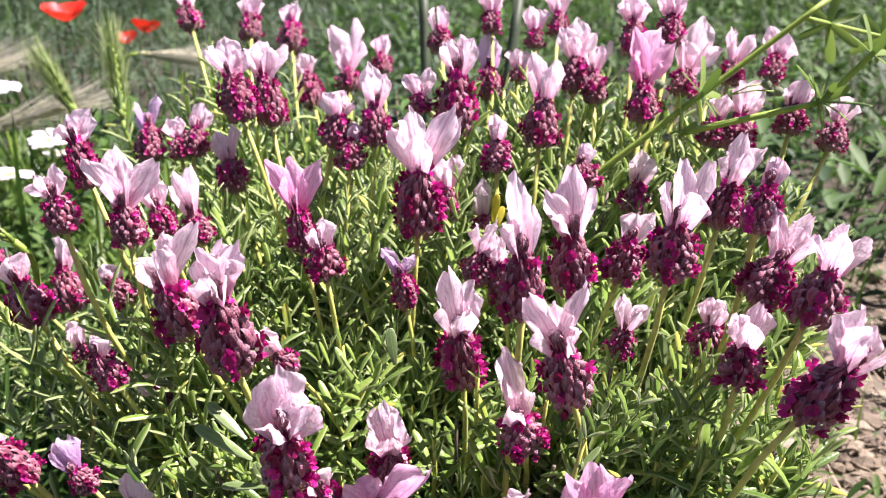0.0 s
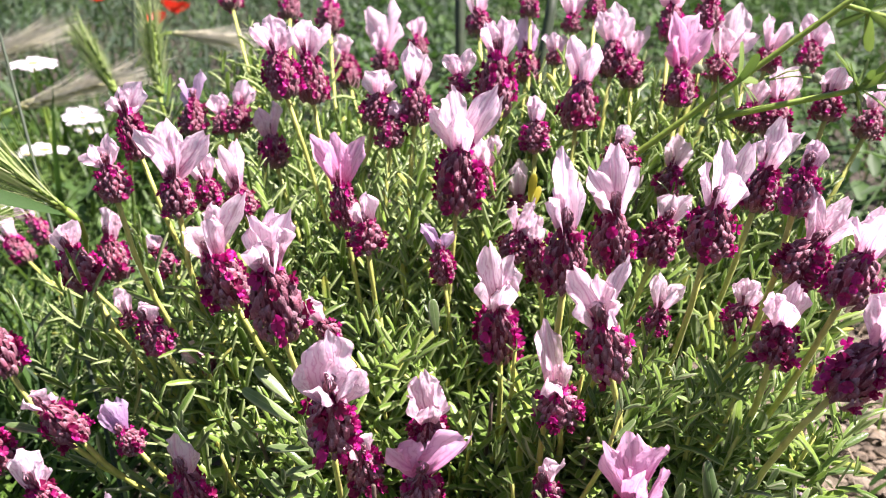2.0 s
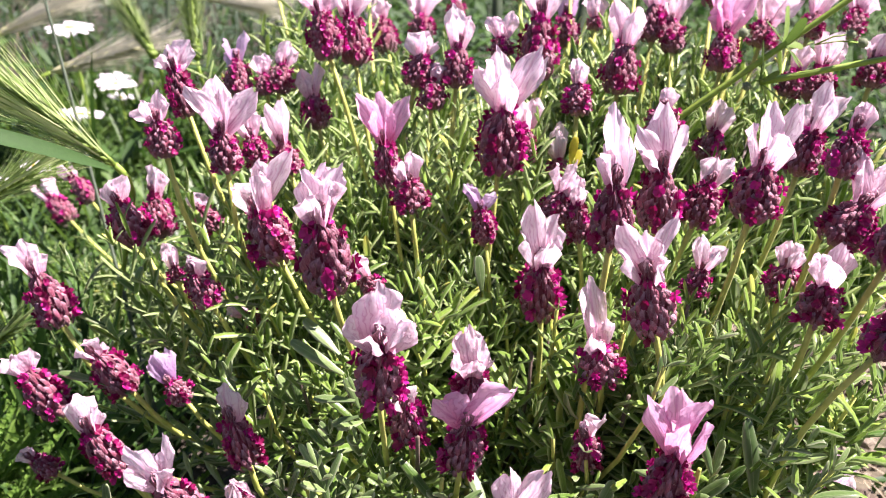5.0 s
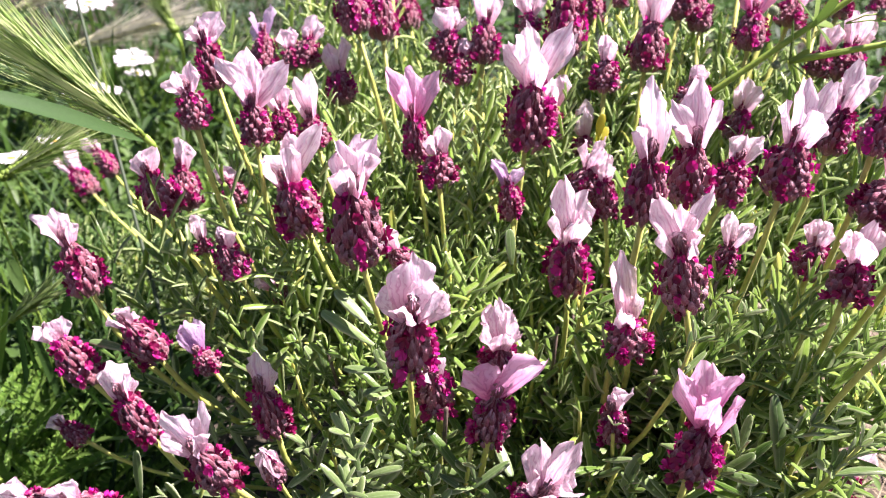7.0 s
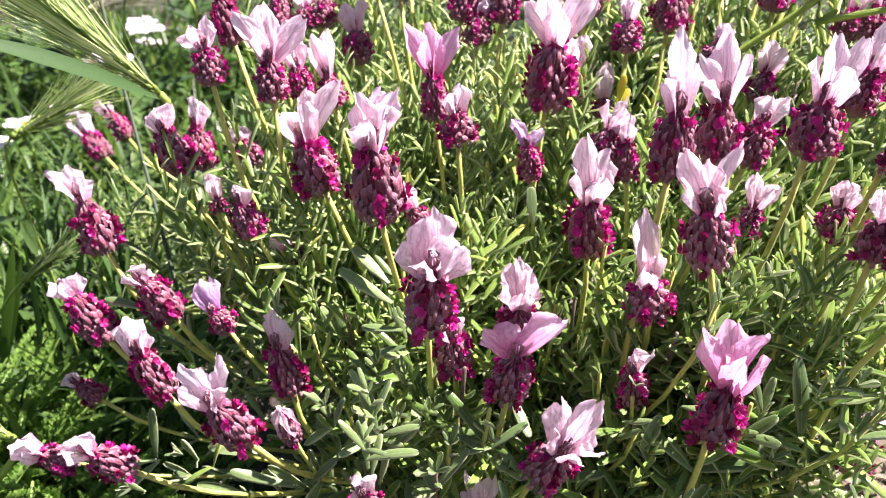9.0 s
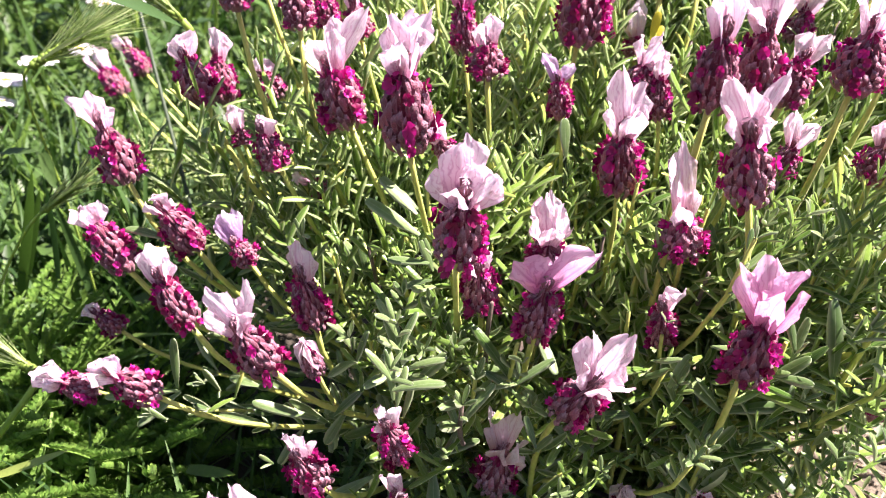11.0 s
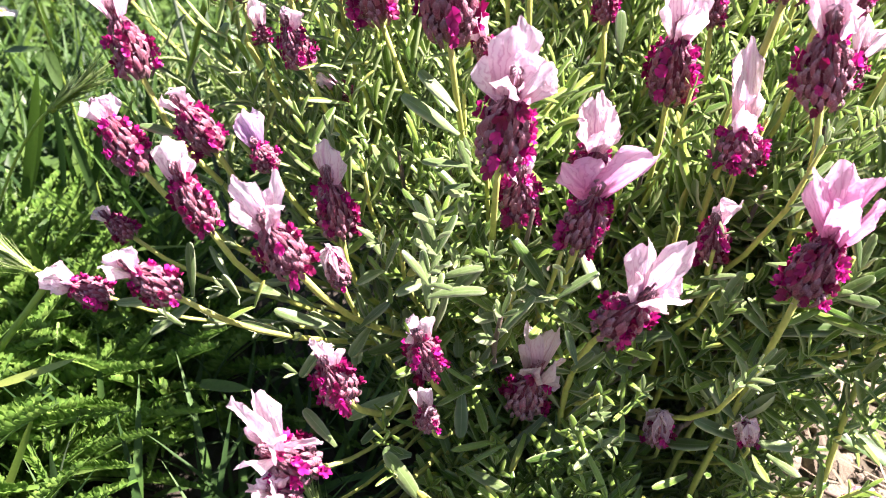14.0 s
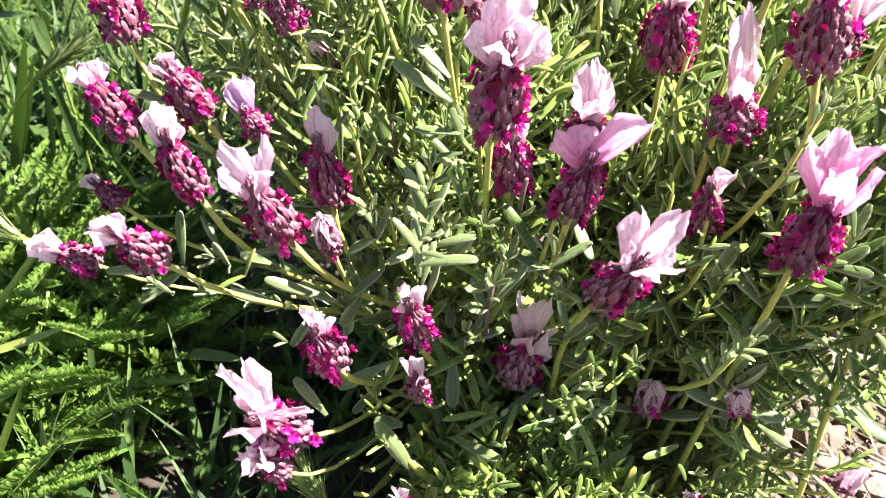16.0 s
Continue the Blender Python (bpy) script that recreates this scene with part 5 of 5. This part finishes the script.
# ---- barley, poppies, daisies, stalks ----
def wild_barley(foot, low, tip, label, mat, awn_mat, wide=0.006, awn=0.035, pairs=14, many=3, spread=0.42, thick=0.0012):
    """An ear from low to tip on a stalk that rises from foot."""
    thing = tagged(new("wild_barley"), label, "grass", "wild barley ears")
    foot, low, tip = Vector(foot), Vector(low), Vector(tip)
    thing.location = foot
    low, tip = low - foot, tip - foot
    ear = tip - low
    stalk = bezier(Vector((0, 0, 0)), low * 0.4 + Vector((0, 0, low.z * 0.3)), low - ear * 0.5, low, 9)
    part("stem", mesh_of("stem", *tube(stalk, [thick] * 10)[:2], GREEN_STALK), thing)
    d = ear.normalized()
    a1 = d.orthogonal().normalized()
    a2 = d.cross(a1)
    spine = part("ear", mesh_of("ear", *tube([low + ear * t for t in (0, 0.35, 0.7, 0.97)], [0.0009, 0.0009, 0.0007, 0.0004], 5)[:2], mat), thing)
    grains = SPIKELETS[mat.name]
    base, way, up, length, width = [], [], [], [], []
    for k in range(pairs):
        p = low + ear * ((k + 0.3) / pairs)
        for s in range(3):
            a = 2 * math.pi * s / 3 + (k % 2) * 1.05
            out = a1 * math.cos(a) + a2 * math.sin(a)
            w = (d + out * 0.42).normalized()
            reach = ear.length / pairs * 2.1
            part("spikelet", grains, spine, Matrix.Translation(p) @ frame_of(w) @ Matrix.Diagonal((wide, wide, reach, 1)))
            for e in range(many):
                base.append(p + w * reach * 0.7)
                way.append(d + out * rng.uniform(0.08, spread) + a1 * rng.normal(0, 0.05) + a2 * rng.normal(0, 0.05))
                up.append(out + 0.05 * d)
                length.append(awn * rng.uniform(0.7, 1.15))
                width.append(0.0005)
    part("awn_tuft", leaves_mesh("awn_tuft", awn_mat, base, way, up, length, width, rng.uniform(-0.10, 0.16, len(base)), BLADE_WIDE, 0.3), thing, kind="stuff")


SPIKELETS = {m.name: mesh_of("spikelet", *tube([(0, 0, 0), (0, 0, 0.3), (0, 0, 0.7), (0, 0, 1.0)], [0.10, 0.26, 0.22, 0.03], 5)[:2], m) for m in (EAR, EAR_GREEN)}
wild_barley((-0.20, 0.34, 0.0), (-0.1317, 0.2462, 0.1778), (-0.158, 0.235, 0.203), "green wild barley ear with long pale awns", EAR_GREEN, AWN, 0.0034, 0.046, 22, 3, 0.46)
wild_barley((-0.26, 0.55, 0.0), (-0.2283, 0.4849, 0.1649), (-0.2491, 0.4938, 0.1926), "upright yellow-green wild barley ear", EAR_GREEN, AWN, 0.0085, 0.02, 14, 7, 0.5)
wild_barley((-0.20, 0.56, 0.0), (-0.2033, 0.4873, 0.1639), (-0.2112, 0.5022, 0.2030), "upright green wild barley ear", EAR_GREEN, AWN, 0.0085, 0.022, 14, 7, 0.5)
wild_barley((-0.36, 0.60, 0.0), (-0.3367, 0.5487, 0.1381), (-0.2799, 0.5622, 0.1558), "pale drooping wild barley ear", EAR, DRY_AWN, 0.005, 0.05, 14, 5, 0.2)
wild_barley((-0.50, 0.72, 0.0), (-0.4422, 0.6471, 0.1427), (-0.3984, 0.6601, 0.1628), "dry whitish wild barley ear", EAR, DRY_AWN, 0.005, 0.06, 14, 5, 0.22)
wild_barley((-0.40, 0.75, 0.0), (-0.2964, 0.7338, 0.1683), (-0.2573, 0.7357, 0.1644), "dry whitish wild barley ear", EAR, DRY_AWN, 0.005, 0.05, 14, 5, 0.2)
wild_barley((-0.21, 0.30, 0.0), (-0.2065, 0.2708, 0.1477), (-0.1887, 0.2789, 0.1591), "green wild barley ear among grass", EAR_GREEN, AWN, 0.006, 0.03, thick=0.0006)
wild_barley((-0.235, 0.235, 0.0), (-0.1850, 0.2340, 0.1080), (-0.1730, 0.2360, 0.1180), "pale green wild barley ear among grass", EAR_GREEN, AWN, 0.0045, 0.016, 12, 3, 0.4, 0.0006)
wild_barley((-0.20, 0.17, 0.0), (-0.1676, 0.1927, 0.0712), (-0.1809, 0.1941, 0.0760), "yellow-green wild barley ear", EAR_GREEN, AWN, 0.006, 0.025)
wild_barley((-0.055, 0.135, 0.0), (-0.0579, 0.1505, 0.0307), (-0.0655, 0.1508, 0.0419), "green wild barley ear under the bush", EAR_GREEN, AWN, 0.004, 0.014, 10, 4)


def stalk(name, a, b, thick, mat, label, category="stalk", bow=(0, 0, 0)):
    a, b = Vector(a), Vector(b)
    ob = tagged(new(name), label, category)
    ob.location = a
    d = b - a
    pts = bezier(Vector((0, 0, 0)), d * 0.33 + Vector(bow), d * 0.67 + Vector(bow), d, 12)
    part("stem", mesh_of("stem", *tube(pts, [thick * (1 - 0.25 * i / 12) for i in range(13)], 4 if mat is GREEN_STALK else 7)[:2], mat), ob)
    return ob


def to_ground(p, q):
    """Where the line from q through p meets the soil, or straight below p where it runs too flat."""
    p, q = Vector(p), Vector(q)
    d = (p - q).normalized()
    if d.z < -0.5:
        return p + d * (p.z / -d.z)
    return Vector((p.x, p.y, 0.0))


p, q = (-0.0230, 0.4674, 0.1966), (-0.0267, 0.4857, 0.2451)
stalk("grass_stalk", to_ground(p, q), q, 0.0036, DARK_STALK, "thick dark green grass stalk")
p, q = (0.0203, 0.4493, 0.1951), (0.0255, 0.4677, 0.2417)
stalk("grass_stalk", to_ground(p, q), q, 0.0036, DARK_STALK, "thick dark green grass stalk")
p, q = (-0.2117, 0.3596, 0.1721), (-0.2434, 0.3986, 0.2239)
stalk("grass_stalk", to_ground(p, q), q, 0.0010, DARK_STALK, "thin bluish green grass stalk")
p, q = (-0.3540, 0.7844, 0.1610), (-0.3606, 0.8111, 0.2341)
stalk("grass_stalk", to_ground(p, q), q, 0.0026, DARK_STALK, "thin bluish green grass stalk")


def bedstraw(a, b, thick, nodes, label, bow=(0, 0, 0), leaf=0.014):
    ob = stalk("bedstraw_stem", a, b, thick, GREEN_STALK, label, "plant", bow)
    r = random.Random(int(1000 * thick * (1 + abs(a[0]))))
    d = Vector(b) - Vector(a)
    for t in nodes:
        p = d * t + Vector(bow) * 3 * t * (1 - t)
        for k in range(6):
            m = Matrix.Translation(p) @ frame_of(d) @ Matrix.Rotation(2 * math.pi * k / 6, 4, "Z") @ Matrix.Rotation(radians(r.uniform(35, 85)), 4, "X")
            size = leaf * r.uniform(0.7, 1.2)
            part("leaf", BED_LEAF, ob, m @ Matrix.Diagonal((size * 1.2, size, size, 1)))
    return ob


def burr_mesh():
    """A small round fruit, 1 in radius, bristling with hooked hairs."""
    bm = bmesh.new()
    bmesh.ops.create_icosphere(bm, subdivisions=2, radius=1)
    verts = [v.co.copy() for v in bm.verts]
    faces = [[v.index for v in f_.verts] for f_ in bm.faces]
    bm.free()
    r = random.Random(5)
    for k in range(110):
        d = Vector((r.gauss(0, 1), r.gauss(0, 1), r.gauss(0, 1))).normalized()
        side, o = d.orthogonal().normalized() * 0.05, len(verts)
        verts += [d * 0.95 - side, d * 0.95 + side, d * 1.5 + side * r.uniform(-3, 3)]
        faces.append((o, o + 1, o + 2))
    return mesh_of("burr", verts, faces, BURR)


BURR = plain("bristly_green_burr", (0.10, 0.15, 0.06), (0.30, 0.36, 0.20), 0.7, 0.2, 3.0)
BURRS = burr_mesh()


def burr(stem, foot, at, size):
    """A bristly fruit on a thin stalk of a bedstraw stem."""
    foot, at = Vector(foot) - stem.location, Vector(at) - stem.location
    part("stalk", mesh_of("stalk", *tube([foot, foot.lerp(at, 0.5) + Vector((0, 0, 0.001)), at], [0.0003] * 3, 5)[:2], GREEN_STALK), stem)
    part("burr", BURRS, stem, Matrix.Translation(at) @ Matrix.Diagonal((size, size, size, 1)), "bristly grey-green fruit")


BED_LEAF = leaves_mesh("leaf", BEDSTRAW, [(0, 0, 0)], [(0, 0, 1)], [(0, -1, 0.001)], [1.0], [0.21], [0.2])
leaning_stem = bedstraw((0.0410, 0.3001, 0.1798), (0.1236, 0.2979, 0.2519), 0.0015, (0.02, 0.55), "thick ridged green bedstraw stem leaning across the flowers")
bedstraw((0.0803, 0.2979, 0.2064), (0.1236, 0.2957, 0.2182), 0.0013, (0.0, 1.0), "green bedstraw side stem with leaf whorls", leaf=0.013)
bedstraw((0.1255, 0.2960, 0.2186), (0.1441, 0.2957, 0.2413), 0.0015, (0.0, 0.7), "thick ridged green bedstraw stem")
bedstraw((0.1161, 0.2984, 0.2453), (0.1853, 0.3807, 0.2287), 0.0010, (0.2, 0.7), "thin green bedstraw stem")

burr(leaning_stem, (0.072, 0.298, 0.217), (0.072, 0.297, 0.223), 0.0017)
burr(leaning_stem, (0.096, 0.298, 0.22), (0.107, 0.298, 0.224), 0.0015)
burr(leaning_stem, (0.096, 0.298, 0.22), (0.112, 0.3, 0.221), 0.0017)
burr(leaning_stem, (0.081, 0.298, 0.207), (0.076, 0.297, 0.205), 0.0015)


def poppy(at, size, turn, label):
    at = Vector(at)
    thing = tagged(new("poppy"), label, "flower", "red poppies")
    thing.location = (at.x, at.y, 0)
    part("stem", mesh_of("stem", *tube(bezier(Vector((0, 0, 0)), Vector((0.02, 0, at.z * 0.4)), Vector((0.01, 0, at.z * 0.8)), Vector((0, 0, at.z)), 8), [0.0013] * 9)[:2], DARK_STALK), thing)
    r = random.Random(turn)
    for k in range(4):
        verts, faces = [], []
        for i in range(6):
            v = i / 5
            for j in range(7):
                u = j / 6 * 2 - 1
                a = u * 0.95 * (0.5 + 0.5 * v)
                g = size * v * (1 - 0.12 * u * u)
                verts.append((g * math.sin(a), g * math.cos(a) * 0.85, size * (0.62 * v ** 1.5 + 0.05 * v * math.sin(5 * u + r.uniform(0, 1)))))
        for i in range(5):
            for j in range(6):
                o = i * 7 + j
                faces.append((o, o + 1, o + 8, o + 7))
        m = Matrix.Translation((0, 0, at.z)) @ Matrix.Rotation(radians(turn), 4, "X") @ Matrix.Rotation(k * math.pi / 2 + 0.3, 4, "Z")
        part("petal", mesh_of("petal", verts, faces, POPPY), thing, m @ Matrix.Diagonal((1, 1, 1.0 if k % 2 else 0.85, 1)))
    hv, hf, _ = tube([(0, 0, 0), (0, 0, size * 0.16), (0, 0, size * 0.32), (0, 0, size * 0.36)], [size * q for q in (0.05, 0.14, 0.13, 0.05)], 8)
    part("heart", mesh_of("heart", hv, hf, POPPY_HEART), thing, Matrix.Translation((0, 0, at.z)))


poppy((-0.5644, 1.1388, 0.1509), 0.034, 8, "bright red poppy on a thin stalk in the meadow")
poppy((-0.5457, 1.3407, 0.1147), 0.026, -20, "red poppy partly hidden by dry grass")
poppy((-0.5494, 1.2840, 0.1068), 0.018, 25, "small red poppy in the meadow")


def ray_mesh(seed):
    r = random.Random(seed)
    me = leaves_mesh("petal", DAISY_WHITE, [(0, 0.22, 0)], [(0, 1, 0.05)], [(0, 0, 1)], [0.78], [0.46], [r.uniform(-0.12, 0.04)], np.array([0.6, 0.9, 1.0, 1.0, 0.8, 0.4]), 0.1)
    return me


RAYS = [ray_mesh(s) for s in range(3)]


def disc_mesh():
    verts, faces, _ = tube([(0, 0, -0.05), (0, 0, 0.02), (0, 0, 0.06), (0, 0, 0.08)], [0.20, 0.28, 0.20, 0.08], 12)
    return mesh_of("disc", verts, faces, DAISY_DISC)


DISC = disc_mesh()


def daisy(at, size, tilt, turn):
    at = Vector(at)
    thing = tagged(new("daisy"), "white daisy with a yellow centre in the grass", "flower", "white daisies")
    thing.location = (at.x, at.y, 0)
    part("stem", mesh_of("stem", *tube(bezier(Vector((0, 0, 0)), Vector((0.01, 0.01, at.z * 0.4)), Vector((0, 0, at.z * 0.8)), Vector((0, 0, at.z)), 6), [0.001] * 7)[:2], GREEN_STALK), thing)
    m = Matrix.Translation((0, 0, at.z)) @ Matrix.Rotation(radians(turn), 4, "Z") @ Matrix.Rotation(radians(tilt), 4, "X") @ Matrix.Diagonal((size, size, size, 1))
    part("disc", DISC, thing, m)
    r = random.Random(turn)
    for k in range(16):
        part("petal", r.choice(RAYS), thing, m @ Matrix.Rotation(2 * math.pi * (k + r.uniform(-0.2, 0.2)) / 16, 4, "Z") @ Matrix.Rotation(r.uniform(-0.10, 0.06), 4, "X"))


for at, size, tilt, turn in (
    ((-0.3591, 0.6189, 0.1573), 0.0175, 3, 10), ((-0.3908, 0.7390, 0.0875), 0.018, 5, 50), ((-0.4226, 0.7973, 0.0796), 0.017, 5, 90), ((-0.3679, 0.6326, 0.0861), 0.018, 4, 130),
    ((-0.4263, 0.7029, 0.0616), 0.017, 10, 170), ((-0.4632, 0.7973, 0.1241), 0.018, 5, 20), ((-0.344, 0.475, 0.08), 0.0120, 3, 60), ((-0.369, 0.475, 0.065), 0.0125, 6, 100),
    ((-0.365, 0.46, 0.056), 0.010, 14, 140), ((-0.393, 0.6, 0.051), 0.012, 15, 75), ((-0.4346, 0.8286, 0.0530), 0.014, 5, 115)):
    daisy(at, size, tilt, turn)


def broad_leaf(a, b, wide, mat, label, sag=0.08, up=(0.25, -0.45, 1)):
    a, b = Vector(a), Vector(b)
    ob = new("grass_leaf", leaves_mesh("grass_leaf", mat, [(0, 0, 0)], [b - a], [up], [(b - a).length], [wide], [sag], np.array([0.7, 1.0, 1.0, 0.85, 0.4, 0.05]), 0.15, np.linspace(0, 1, 9)))
    ob.location = a
    tagged(ob, label, "grass")


broad_leaf((-0.1545, 0.200, 0.2015), (-0.1275, 0.245, 0.1790), 0.0058, BLUE_LEAF, "broad bluish green grass leaf hanging over the meadow", -0.09, (0.15, -0.7, 0.7))
# broad blades among the meadow beside the bush
for k, (x, y, z, dx, dy, dz, w) in enumerate((
        (-0.214, 0.252, 0.060, 0.020, -0.002, 0.060, 0.0042), (-0.199, 0.256, 0.066, 0.004, 0.003, 0.046, 0.0036), (-0.222, 0.262, 0.050, 0.016, 0.006, 0.052, 0.0040),
        (-0.190, 0.262, 0.058, -0.012, 0.006, 0.038, 0.0036), (-0.232, 0.250, 0.040, 0.004, 0.004, 0.058, 0.0045), (-0.206, 0.285, 0.052, 0.014, 0.004, 0.050, 0.0040),
        (-0.180, 0.215, 0.035, -0.010, 0.004, 0.038, 0.0034), (-0.205, 0.205, 0.030, 0.006, 0.004, 0.044, 0.0036))):
    broad_leaf((x, y, z), (x + dx, y + dy, z + dz), w, (GRASS, MEADOW)[k % 2], "broad upright green grass blade in the meadow", 0.12, (0.3 - 0.6 * (k % 3 == 1), -1, 0.2))
for x, y, z, dx, dy, dz in ((-0.224, 0.270, 0.112, 0.018, -0.003, 0.002), (-0.2065, 0.270, 0.114, 0.004, -0.002, -0.014)):
    broad_leaf((x, y, z), (x + dx, y + dy, z + dz), 0.0048, WEED, "broad dull green weed leaf over the grass", 0.10, (0.1, -0.3, 1))
broad_leaf((0.0846, 0.2398, 0.0371), (0.1158, 0.2255, 0.0273), 0.0075, GRASS, "broad green grass leaf lying on the soil")
broad_leaf((0.0807, 0.2112, 0.0219), (0.0793, 0.2078, 0.0444), 0.0035, BEDSTRAW, "fresh upright green grass blade on the soil")
broad_leaf((-0.1707, 0.1671, 0.0474), (-0.1431, 0.1708, 0.0603), 0.003, GREEN_LEAF, "pale green grass leaf lying over the yarrow")
broad_leaf((-0.1589, 0.1447, 0.0237), (-0.1472, 0.1547, 0.0550), 0.0025, GREEN_LEAF, "yellow-green grass blade beside the yarrow")
broad_leaf((-0.1132, 0.1844, 0.0477), (-0.0953, 0.1825, 0.0502), 0.004, GRASS, "curved green grass leaf under the bush")
